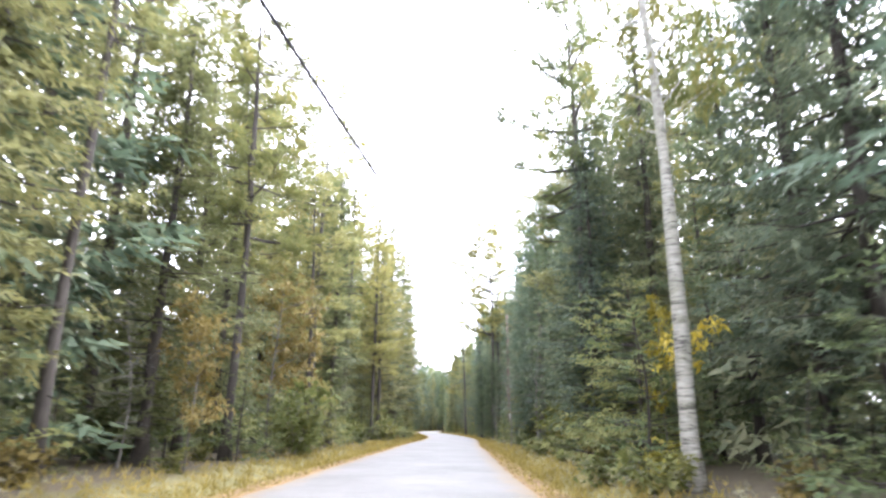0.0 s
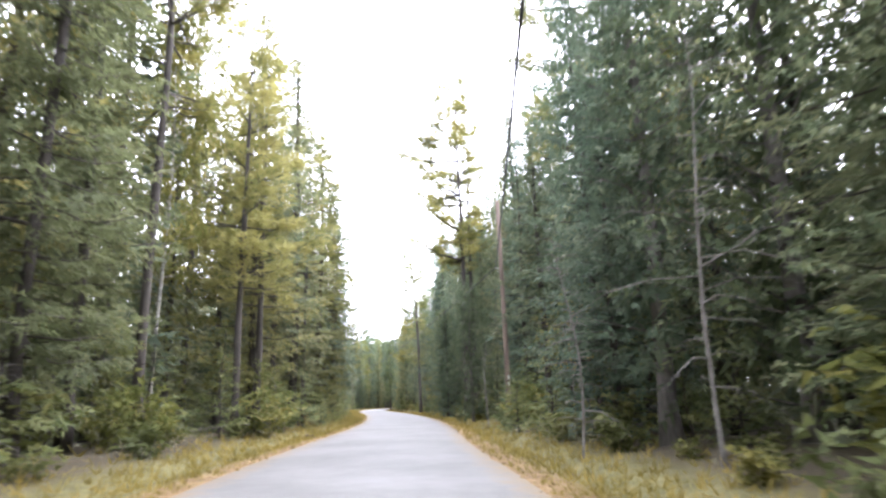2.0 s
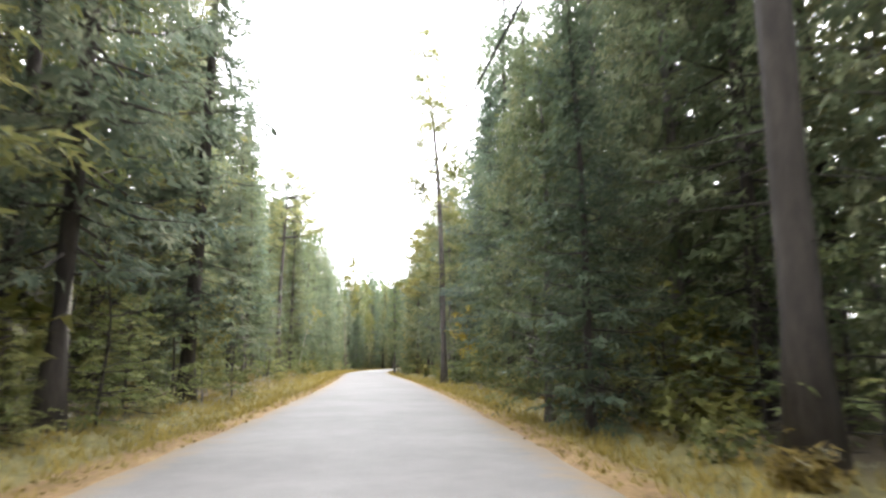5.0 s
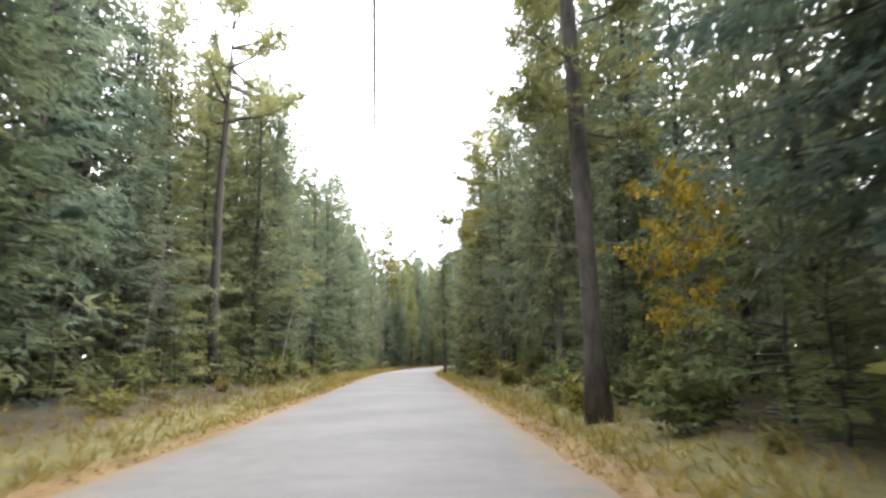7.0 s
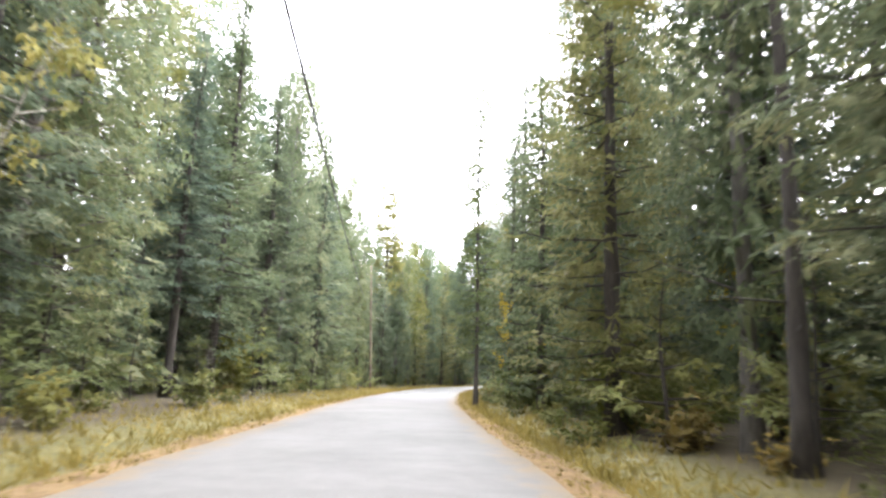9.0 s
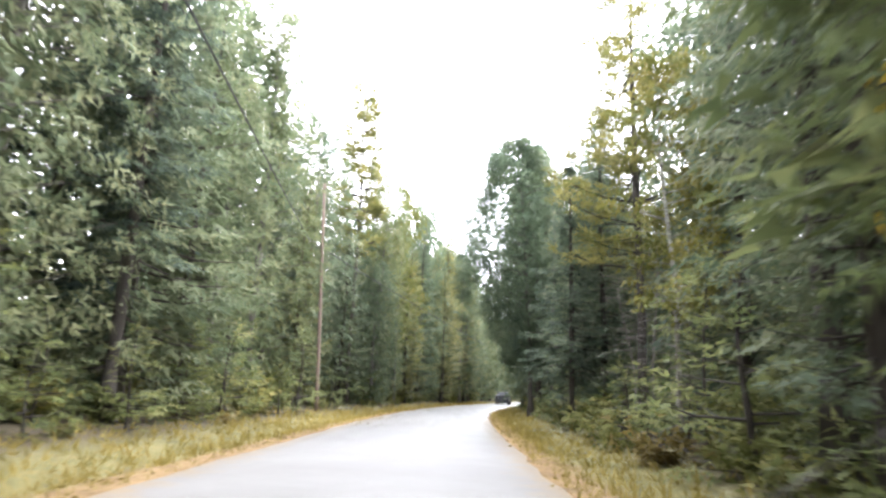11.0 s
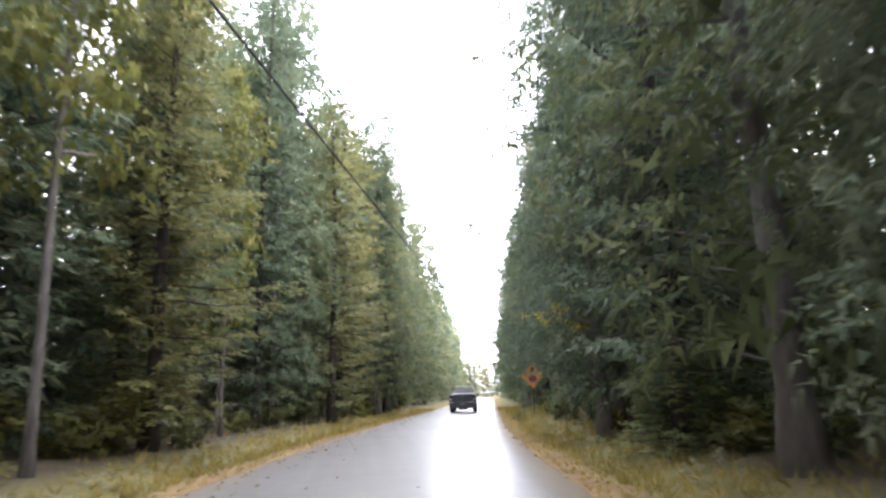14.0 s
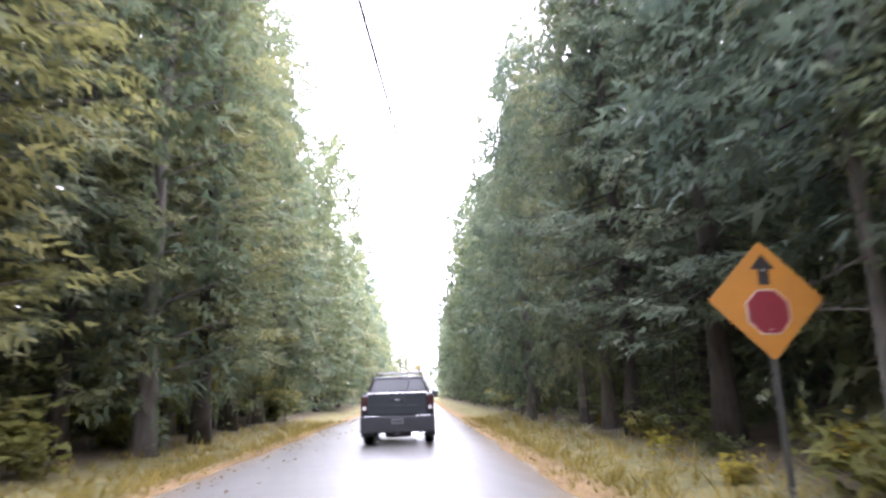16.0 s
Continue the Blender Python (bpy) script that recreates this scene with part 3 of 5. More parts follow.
# ---- ground and road ----
def ground():
    lats = [-900, -420, -160, -60, -25, -14, -9, -7, -5.8, -5.0, -4.6, -4.2, -3.8, -3.4, -2.6, 0, 2.6, 3.4, 3.8, 4.2, 4.6, 5.0, 5.8, 7, 9, 14, 25, 60, 160, 420, 900]
    ys = [-600, -200, -80] + [-40 + 2.5 * i for i in range(170)] + [420, 500, 640, 900, 1500]
    vs, uvs = [], []
    for y in ys:
        cx, m = centre(max(y, -60))
        for a in lats:
            z = ground_z(a)
            if 3.4 < abs(a) < 60:
                z += 0.1 * noise.noise(Vector((a * 0.35, y * 0.25, 0)))
            vs.append((cx + a, y, z))
            uvs.append((a, y))
    w = len(lats)
    fs = [(i * w + j, i * w + j + 1, (i + 1) * w + j + 1, (i + 1) * w + j) for i in range(len(ys) - 1) for j in range(w - 1)]
    me = raw("ground", vs, fs, FLOOR, True)
    uv = me.uv_layers.new(name="UVMap")
    uv.data.foreach_set("uv", np.array([uvs[l.vertex_index] for l in me.loops], np.float32).ravel())
    return tagged(new("ground", me), "forest ground with needle litter and dry grass", "ground", kind="structure")


def road():
    rng = np.random.default_rng(5)
    ys = [-60 + 1.2 * i for i in range(389)]
    cols = [-1.0, -0.93, -0.75, -0.45, 0, 0.45, 0.75, 0.93, 1.0]
    vs, uvs = [], []
    for y in ys:
        cx, m = centre(y)
        k = math.hypot(1, m)
        for c in cols:
            a = c * HALF
            if abs(c) > 0.9:
                a += 0.18 * noise.noise(Vector((y * 0.5, c * 9, 3))) + 0.08 * noise.noise(Vector((y * 2.3, c * 9, 8)))
            z = 0.03 + 0.035 * (1 - c * c) - (0.06 if abs(c) == 1 else 0) + 0.008 * noise.noise(Vector((c * 2, y * 0.3, 0)))
            vs.append((cx + a / k, y - a * m / k, z))
            uvs.append((a, y))
    w = len(cols)
    fs = [(i * w + j, i * w + j + 1, (i + 1) * w + j + 1, (i + 1) * w + j) for i in range(len(ys) - 1) for j in range(w - 1)]
    me = raw("road", vs, fs, ROAD, True)
    uv = me.uv_layers.new(name="UVMap")
    uv.data.foreach_set("uv", np.array([uvs[l.vertex_index] for l in me.loops], np.float32).ravel())
    return tagged(new("road", me), "narrow worn pale asphalt road, damp in patches", "road", kind="structure")


ground()
road()


# ---- kinds of trees, each built once and copied along the road ----
class Kind:
    def __init__(self, ob, h, r):
        self.ob, self.h, self.r, self.used = ob, h, r, False

    def place(self, x, y, z, h, turn=0.0, wide=1.0, label=""):
        s = h / self.h
        m = Matrix.LocRotScale((x, y, z), Euler((0, 0, turn)), (s * wide, s * wide, s))
        if self.used:
            ob = copy_thing(self.ob, m @ Matrix.Diagonal((*self.ob.scale, 1)).inverted())
        else:
            ob, self.used = self.ob, True
            ob.matrix_basis = m
        if label:
            ob["label"] = label
        return ob


KINDS = {}


def kind(key, ob, h, r):
    plural = ob.name.split('.')[0].replace('_', ' ')
    plural = plural + 'es' if plural.endswith('bush') else plural + 's'
    tagged(ob, group=plural + ' along the road')
    KINDS[key] = Kind(ob, h, r)


L_SPRUCE = "dark green spruce with drooping boughs by the verge"
L_FIR = "green balsam fir with layered boughs in the forest"
L_CEDAR = "dense green white cedar with hanging sprays"
L_PINE = "tall pine with bare trunk and open crown"
L_LARCH = "yellow-green larch with soft feathery boughs"
L_BIRCH = "slender white birch with yellowing leaves"
for i, (h, r, c) in enumerate(((22, 2.5, 2.6), (20, 2.3, 5.0), (18, 2.7, 2.6))):
    kind(f"spruce{i}", conifer("spruce_tree", L_SPRUCE, h, r, c, SPRUCE, 11 + i, step=0.58, size=0.62), h, r)
for i, (h, r, c) in enumerate(((15, 2.4, 1.0), (13, 2.2, 0.7), (16, 2.3, 1.6))):
    kind(f"fir{i}", conifer("fir_tree", L_FIR, h, r, c, FIR, 21 + i, droop=0.12, step=0.54, size=0.57, power=0.75), h, r)
for i, (h, r, c) in enumerate(((16, 2.5, 1.3), (14, 2.6, 0.9), (15, 2.3, 1.6), (12, 2.3, 0.7))):
    kind(f"cedar{i}", cedar("cedar_tree", L_CEDAR, h, r, c, CEDAR, 31 + i, count=1750, size=0.5, foot=0.7), h, r)
kind("leaning_cedar", cedar("cedar_tree", L_CEDAR, 18.5, 5.0, 3.0, CEDAR, 39, count=12500, size=0.55, lean=(-1.1, 0), foot=0.2, bk=OLD_BARK, trunk_r=0.17, puff=0.2, lobed=10.5), 18.5, 4.7)
for i, (h, r, c) in enumerate(((21, 2.7, 1.6), (19, 2.5, 2.2))):
    kind(f"larch{i}", conifer("larch_tree", L_LARCH, h, r, c, LARCH, 41 + i, droop=0.05, step=0.61, size=0.62, thin=0.12, power=0.6), h, r)
for i, (h, r, c) in enumerate(((26, 3.4, 12), (24, 3.2, 9), (22, 3.0, 7))):
    kind(f"pine{i}", pine("pine_tree", L_PINE, h, r, c, PINE, 51 + i, trunk_r=0.19), h, r)
for i, (h, r, c) in enumerate(((14, 2.0, 4.5), (12, 1.8, 3.0))):
    kind(f"birch{i}", broadleaf("birch_tree", L_BIRCH, h, r, c, LEAF, 61 + i, trunk_r=0.1, count=1000), h, r)
kind("aspen0", broadleaf("aspen_tree", "slender grey-barked aspen with yellowing leaves", 13, 1.8, 3.5, LEAF, 63, bk=GREY_BARK, trunk_r=0.09, count=900), 13, 1.8)
kind("old_birch", broadleaf("birch_tree", L_BIRCH, 17, 2.2, 7.5, LEAF, 69, trunk_r=0.2, count=900, lean=(-0.9, 0.3)), 17, 2.2)
for i, (h, r) in enumerate(((4.0, 1.4), (3.0, 1.2))):
    kind(f"young{i}", conifer("young_fir", "young bushy green fir at the forest edge", h, r, 0.15, FRESH, 71 + i, droop=0.0, step=0.55, size=0.5, power=0.8, dead_below=False, trunk_r=0.045), h, r)
kind("bushy_fir", conifer("young_fir", "broad bushy bright green fir close to the verge", 6.0, 2.4, 0.2, FRESH, 74, droop=0.05, step=0.36, size=0.52, power=0.7, dead_below=False, trunk_r=0.07), 6.0, 2.4)
kind("rust0", broadleaf("rowan_tree", "small tree with rusty autumn leaves", 7, 1.8, 1.6, RUST, 81, bk=GREY_BARK, trunk_r=0.06, count=520), 7, 1.8)
kind("gold0", broadleaf("maple_tree", "small maple with golden autumn leaves", 7, 2.0, 2.2, GOLD, 82, bk=GREY_BARK, trunk_r=0.06, count=400, flat=0.85), 7, 2.0)
kind("sprig0", broadleaf("maple_sapling", "thin sapling with a few bright yellow leaves", 4.7, 1.4, 3.5, GOLD, 84, bk=GREY_BARK, trunk_r=0.035, count=80, flat=0.9), 4.7, 1.4)
kind("sapling0", broadleaf("maple_sapling", "leafy green sapling under the conifers", 5, 1.5, 0.8, LEAF, 83, bk=GREY_BARK, trunk_r=0.035, count=420, size=0.34), 5, 1.5)
kind("thin_spruce", conifer("spruce_tree", "thin half-bare spruce with a pale stem and short dead twigs", 14.0, 1.25, 5.2, SPRUCE, 305, droop=0.3, step=0.62, thin=0.4, power=0.45, size=0.5, trunk_r=0.1, bk=GREY_BARK), 14.0, 1.25)
kind("far_spruce", conifer("spruce_tree", "dark spruce standing back in the forest", 20, 2.5, 1.5, SPRUCE, 91, few=True, step=0.6, size=0.82), 20, 2.5)
kind("far_fir", conifer("fir_tree", "green fir standing back in the forest", 16, 2.6, 1.0, FIR, 92, few=True, step=0.55, size=0.8, power=0.7), 16, 2.6)
kind("far_cedar", cedar("cedar_tree", "green cedar standing back in the forest", 15, 2.6, 0.6, CEDAR, 93, few=True, count=620, size=0.62), 15, 2.6)
kind("far_larch", conifer("larch_tree", "yellow-green larch standing back in the forest", 20, 2.6, 4, LARCH, 94, few=True, step=0.6, size=0.8, power=0.6), 20, 2.6)
kind("far_pine", pine("pine_tree", "tall pine standing back in the forest", 24, 3.2, 9, PINE, 95, trunk_r=0.2, few=True), 24, 3.2)
kind("end_spruce", conifer("spruce_tree", "dark spruce along the far straight", 20, 2.6, 1.5, SPRUCE, 96, few=True, step=0.95, size=1.1), 20, 2.6)
kind("end_cedar", cedar("cedar_tree", "green cedar along the far straight", 15, 2.6, 0.6, CEDAR, 97, few=True, count=330, size=0.85), 15, 2.6)
kind("snag0", snag("dead_spruce", "dead spruce with pale bare twigs", 9, 101, 1.9, 70), 9, 1.9)
kind("snag1", snag("dead_sapling", "thin dead tree with pale crooked twigs", 5, 102, 1.6, 60, 0.04), 5, 1.6)
kind("snag2", snag("dead_spruce", "dead spruce with long drooping pale limbs", 8.4, 103, 3.6, 60, 0.055), 8.4, 3.2)
kind("pale_maple", broadleaf("maple_sapling", "pale-stemmed young maple with yellow and orange leaves", 4.9, 1.5, 1.9, GOLD, 86, bk=BIRCH, trunk_r=0.055, count=260, size=0.34), 4.9, 1.5)
kind("yellow_bush", shrub("bush", "bright yellow-green leafy bush on the verge", 0.95, 0.6, YELLOW, 115, 200, 0.22), 0.95, 0.6)
kind("fern0", shrub("bush", "low leafy green bush on the verge", 0.8, 0.7, FERN, 111, 154, 0.24), 0.8, 0.7)
kind("fern1", shrub("bush", "low leafy green bush on the verge", 1.2, 0.9, FERN, 112, 176, 0.28), 1.2, 0.9)
kind("fern2", shrub("bush", "low rusty-brown autumn bush on the verge", 0.9, 0.7, RUST, 113, 154, 0.22), 0.9, 0.7)
kind("fern3", shrub("bush", "tall green thicket bush under the trees", 2.2, 1.3, LEAF, 114, 264, 0.34), 2.2, 1.3)

# kept free: poles, the road sign and gaps between trunks
TAKEN = [(6.05, 68.6, 1.3), (-8.6, 200.5, 2.2), (7.9, 247.3, 2.6), (6.6, 243.6, 2.6), (8.9, 248.3, 2.4), (5.4, 241.0, 3.4), (6.7, 244.2, 3.4), (9.6, 245.6, 4.4), (10.2, 241.4, 3.6), (9.4, 249.4, 5.0), (2.5, 165.6, 2.2), (6.4, 21.4, 1.8), (3.4, 196.5, 2.0), (8.2, 204.3, 1.5), (4.1, 200.0, 1.6), (7.8, 239.4, 1.4)]


def key_tree(key, x, y, h, turn=0.0, wide=1.0, label="", room=2.0):
    x0, m = centre(y)
    KINDS[key].place(x, y, ground_z(x - x0) - 0.02, h, turn, wide, label)
    TAKEN.append((x, y, room))


def pick(rng, table):
    t = rng.random() * sum(w for _, w in table)
    for k, w in table:
        t -= w
        if t <= 0:
            return k
    return table[-1][0]


def level(y, table):
    return float(np.interp(y, [a for a, _ in table], [b for _, b in table]))


# ---- trees that stand out ----
key_tree("spruce0", -6.4, 74.5, 26.6, 0.4, 1.12, "tall narrow dark spruce spire beside the road")
key_tree("spruce2", 7.6, 18.4, 17, 0.6, 1.1)
key_tree("fir0", 8.5, 23.4, 17, 2.6, 1.1)
key_tree("spruce0", 7.3, 28.4, 21, 1.6, 1.0)
key_tree("cedar1", 7.4, 34.9, 19, 0.6, 1.1)
key_tree("cedar0", 8.2, 31.6, 18, 2.6, 1.1)
key_tree("pine2", 5.6, 34.2, 21, 3.6, 0.9)
key_tree("old_birch", 3.75, 16.8, 17, 1.0, 1.0, "white birch with flaking bark at the road edge")
key_tree("pine0", -9.6, 17.0, 22, 0.7)
key_tree("pine1", -10.6, 27.0, 20, 2.7)
key_tree("pine2", 9.5, 134.0, 24, 4.0)
key_tree("spruce2", 6.5, 114.2, 19, 2.0, 1.1)
key_tree("cedar1", 8.0, 46.2, 18, 2.0, 1.15)
key_tree("cedar2", 6.0, 48.6, 17, 1.0, 1.1)
key_tree("snag2", 5.0, 44.4, 8.4, 1.0, 1.0, "", 2.4)
key_tree("spruce2", 6.2, 151.0, 16.5, 5.0)
key_tree("spruce0", -5.7, 99.6, 21, 2.0, 1.25)
key_tree("larch1", -12.0, 155.2, 19.3, 0.3)
key_tree("fir2", -11.4, 166.0, 20.8, 1.3)
key_tree("spruce1", -10.6, 183.6, 19.0, 2.2)
key_tree("fir0", -11.4, 185.6, 21.8, 0.2)
key_tree("cedar0", -11.5, 197.3, 20.5, 0.5, 0.95)
key_tree("fir2", -12.6, 203.0, 20.5, 1.5, 1.0)
key_tree("cedar1", -10.9, 206.0, 18.5, 2.5, 0.9)
key_tree("spruce1", 3.7, 177.0, 22, 1.9, 1.0)
key_tree("old_birch", 4.9, 173.4, 16, 2.4, 0.8, "white birch with flaking bark at the road edge", 1.2)
key_tree("bushy_fir", 4.3, 169.8, 5.4, 0.9, 1.2)
key_tree("fir1", 5.3, 179.6, 7.5, 2.9, 1.5)
key_tree("fir2", 6.8, 179.0, 18, 2.0, 1.0)
key_tree("pine2", 6.3, 173.4, 22, 3.1, 0.75)
key_tree("pine1", 8.4, 177.8, 22, 5.5, 0.75)
key_tree("birch1", 3.9, 184.2, 11, 2.5)
key_tree("leaning_cedar", 3.3, 209.0, 18.5, 0.0, 1.08, "large dense white cedar leaning over the bend", 3.0)
key_tree("leaning_cedar", 4.9, 216.0, 18.0, 0.5, 0.85, "large dense white cedar leaning over the bend", 2.5)
key_tree("cedar3", 5.0, 75.6, 9.0, 2.0, 1.0)
key_tree("fir1", 4.9, 91.0, 10.0, 4.0, 1.1)
key_tree("cedar3", 4.8, 94.0, 10.0, 5.0, 1.0)
key_tree("larch1", -5.9, 84.6, 25, 0.4, 1.1)
key_tree("pine1", -6.4, 80.0, 23, 0.4, 1.0)
key_tree("spruce2", -5.2, 90.5, 23, 1.4, 0.95)
key_tree("larch1", -2.6, 252.0, 22, 0.4, 1.05)
key_tree("larch0", -1.9, 257.0, 20, 1.4, 1.05)
key_tree("larch1", 0.4, 261.5, 22, 2.4, 1.15)
key_tree("spruce0", 0.6, 267.5, 24, 2.4, 1.15)
key_tree("cedar1", 1.3, 272.5, 22, 1.4, 1.1)
key_tree("cedar2", 11.3, 242.8, 21, 0.3, 1.0)
key_tree("cedar0", 12.8, 249.6, 21, 1.3, 1.0)
key_tree("cedar2", 12.2, 238.0, 21, 2.3, 1.0)
key_tree("fir0", 14.6, 245.6, 20, 0.7, 1.2)
key_tree("cedar1", 15.6, 252.2, 20, 1.9, 1.2)
key_tree("fir2", 14.4, 257.6, 20, 2.7, 1.1)
key_tree("cedar3", 10.6, 244.9, 12, 2.1, 1.1, "", 1.0)
key_tree("cedar3", 14.0, 240.6, 13, 0.4, 1.2)
key_tree("cedar1", 16.6, 248.4, 14, 1.1, 1.2)
key_tree("spruce2", 10.4, 247.5, 23, 0.3, 1.0)
key_tree("spruce0", 10.8, 252.0, 21, 1.3, 1.1)
key_tree("spruce2", 11.4, 256.5, 19, 2.3, 1.1)
key_tree("spruce0", 8.5, 238.5, 25, 3.3, 1.0)
key_tree("cedar0", -8.4, 237.0, 20, 1.2, 1.1, "", 1.2)
key_tree("fir2", -7.6, 231.2, 20, 2.2, 1.1, "", 1.2)
key_tree("cedar2", -8.3, 242.0, 20, 0.2, 1.1, "", 1.2)
key_tree("fir0", -9.5, 226.5, 20, 0.9, 1.1, "", 1.2)
key_tree("aspen0", -5.8, 235.2, 13, 0.8, 0.8, "", 2.6)
key_tree("cedar0", 5.1, 221.5, 23, 2.6, 0.95)
key_tree("fir0", 5.9, 226.5, 23, 1.8, 0.95)
key_tree("cedar1", 6.6, 232.0, 24, 2.8, 0.9)
key_tree("snag2", 5.2, 126.6, 5.5, 2.6, 0.8, "", 0.8)
key_tree("gold0", 7.6, 125.6, 6.6, 1.5, 0.6, "small maple with orange-gold autumn leaves", 1.0)
key_tree("gold0", 5.7, 120.2, 4.9, 0.5, 0.75, "small maple with orange-gold autumn leaves")
key_tree("gold0", 2.1, 172.4, 5.8, 2.1, 0.34, room=0.8)
key_tree("sprig0", 4.4, 165.6, 3.0, 0.7, 0.9, room=0.8)
key_tree("gold0", 6.2, 152.0, 5.0, 4.0, 0.7)
key_tree("gold0", 7.3, 171.5, 7.5, 3.0, 0.7)
key_tree("young0", 4.0, 10.8, 3.3, 0.4, 1.4)
key_tree("bushy_fir", 5.2, 24.6, 6.6, 0.3, 1.15)
key_tree("bushy_fir", 4.9, 225.0, 2.7, 1.3, 1.3, room=0.8)
key_tree("young0", 4.1, 20.6, 4.2, 1.4, 1.4)
key_tree("cedar3", 8.6, 19.6, 6.5, 1.4, 1.1, room=0.8)
key_tree("sprig0", 4.4, 18.6, 3.4, 2.0, 1.0)
key_tree("sprig0", 5.5, 233.7, 4.3, 1.2, 0.8)
key_tree("rust0", -9.6, 35.5, 9.0, 2.0, 1.1, "", 3.0)
key_tree("pale_maple", 7.9, 60.2, 4.9, 0.6, 1.0)
key_tree("rust0", 8.4, 66.0, 4.6, 1.0, 1.0)
key_tree("fir0", 10.4, 63.0, 19, 1.0, 1.1)
key_tree("spruce2", 7.9, 54.0, 17, 1.0, 1.1)
key_tree("rust0", -8.0, 21.0, 4.6, 3.0, 0.9)
key_tree("gold0", 4.7, 20.8, 4.6, 2.0, 0.42, room=0.8)
key_tree("snag1", 3.7, 48.2, 5.2, 1.0)
key_tree("snag2", 4.4, 187.6, 8.0, 2.0, 0.9, "", 2.0)
key_tree("snag0", 4.5, 66.5, 4.5, 4.0)
key_tree("young0", 3.0, 168.5, 4.5, 1.0, 1.2)
key_tree("young0", 3.2, 172.0, 4.0, 2.0, 1.3)
key_tree("young1", 3.1, 178.5, 4.2, 3.0, 1.3)
key_tree("young0", 3.6, 181.5, 4.4, 4.0, 1.2)
key_tree("cedar3", 5.2, 197.2, 13, 0.6, 1.1, room=1.2)
key_tree("cedar1", 6.6, 199.6, 12, 1.6, 1.1, room=1.2)
key_tree("spruce2", 4.4, 194.0, 15, 1.6, 1.0, room=1.2)
key_tree("cedar3", 6.2, 203.4, 11, 2.6, 1.1, room=1.2)
key_tree("thin_spruce", 4.0, 204.7, 14.0, 0.0, 1.0, "", 1.4)
key_tree("thin_spruce", 9.3, 247.2, 17.0, 1.0, 0.95, "", 1.0)
key_tree("thin_spruce", 10.0, 247.4, 16.0, 2.4, 0.85, "", 1.0)
key_tree("bushy_fir", 3.9, 200.8, 6.4, 0.6, 0.55, room=1.2)
key_tree("larch1", -9.6, 142.5, 18, 2.0)

key_tree("spruce0", 9.2, 72.5, 22, 0.0, 1.0)
key_tree("spruce0", 8.6, 76.5, 23, 1.3, 1.0)
key_tree("spruce2", 8.9, 80.5, 21, 2.6, 1.0)
key_tree("fir2", 8.3, 90.5, 20, 3.9, 1.0)
key_tree("spruce1", 8.6, 94.5, 22, 5.2, 1.0)
key_tree("larch1", 8.4, 98.6, 20, 6.5, 1.0)
key_tree("spruce0", 8.0, 103.0, 22, 7.8, 1.0)
key_tree("fir2", 7.2, 107.0, 20, 9.1, 1.0)
key_tree("spruce2", 7.8, 111.0, 20, 10.4, 1.0)
key_tree("yellow_bush", 4.45, 123.4, 0.95, 0.4, 1.0)
key_tree("yellow_bush", 4.5, 20.2, 0.9, 1.4, 1.2)

for bx, by, bh in ((10.1, 248.6, 0.6), (8.7, 249.2, 0.4), (9.8, 252.8, 0.45), (5.3, 76.2, 0.7), (4.9, 176.4, 0.7)):
    key_tree("yellow_bush", bx, by, bh, bx, 1.1, room=0.6)

# the woods that close the view where the straight ends
for i, (key, x, y, h) in enumerate((("end_spruce", 31.0, 416, 17), ("rust0", 27.0, 413, 9), ("rust0", 35.0, 414, 10), ("end_cedar", 39.5, 415, 10), ("rust0", 23.5, 416, 9), ("rust0", 43.0, 418, 9),
                                  ("end_spruce", 37.0, 420, 13), ("end_cedar", 28.5, 419, 11), ("end_spruce", 33.5, 421, 12), ("end_spruce", 20.0, 418, 15), ("end_spruce", 46.0, 420, 16), ("end_cedar", 25.5, 422, 13))):
    key_tree(key, x, y, h, i * 1.1, 1.2)

# single pines, each with a crown of its own
def lone_pine(x, y, label, **shape):
    x0, m = centre(y)
    ob = pine("pine_tree", label, mat=PINE, **{"limb": 1.8, **shape})
    ob.location = (x, y, ground_z(x - x0) - 0.02)
    tagged(ob, group="pine trees along the road")
    TAKEN.append((x, y, 1.5))


lone_pine(5.9, 85.6, "tall dark-trunked pine with sparse plates of boughs", h=29.3, r=4.6, clear=13, seed=201, trunk_r=0.27, side=3.4, dense=2.4)
lone_pine(6.9, 87.2, "tall dark-trunked pine beside its twin", h=26, r=2.8, clear=12, seed=202, trunk_r=0.24)
lone_pine(4.2, 121.6, "tall pine with ragged crown close to the verge", h=26.8, r=1.9, clear=6.4, limb=0.9, seed=203, trunk_r=0.23, lean=(-1.9, 0.5), dense=1.5, whorl=0.7, bk=OLD_BARK)
lone_pine(-9.7, 137.0, "pine with dark trunk and a crown reaching over the road", h=19.5, r=4.2, clear=11.5, seed=204, trunk_r=0.27, side=0.0, dense=1.3)
lone_pine(-9.2, 213.0, "tall thin pine rising above the other trees", h=24.2, r=1.8, clear=11, seed=205, trunk_r=0.17, dense=2.2, whorl=0.55)
lone_pine(4.9, 30.5, "tall pine reaching over the road edge", h=23, r=3.6, clear=11, seed=206, trunk_r=0.19, side=3.3, dense=1.2)

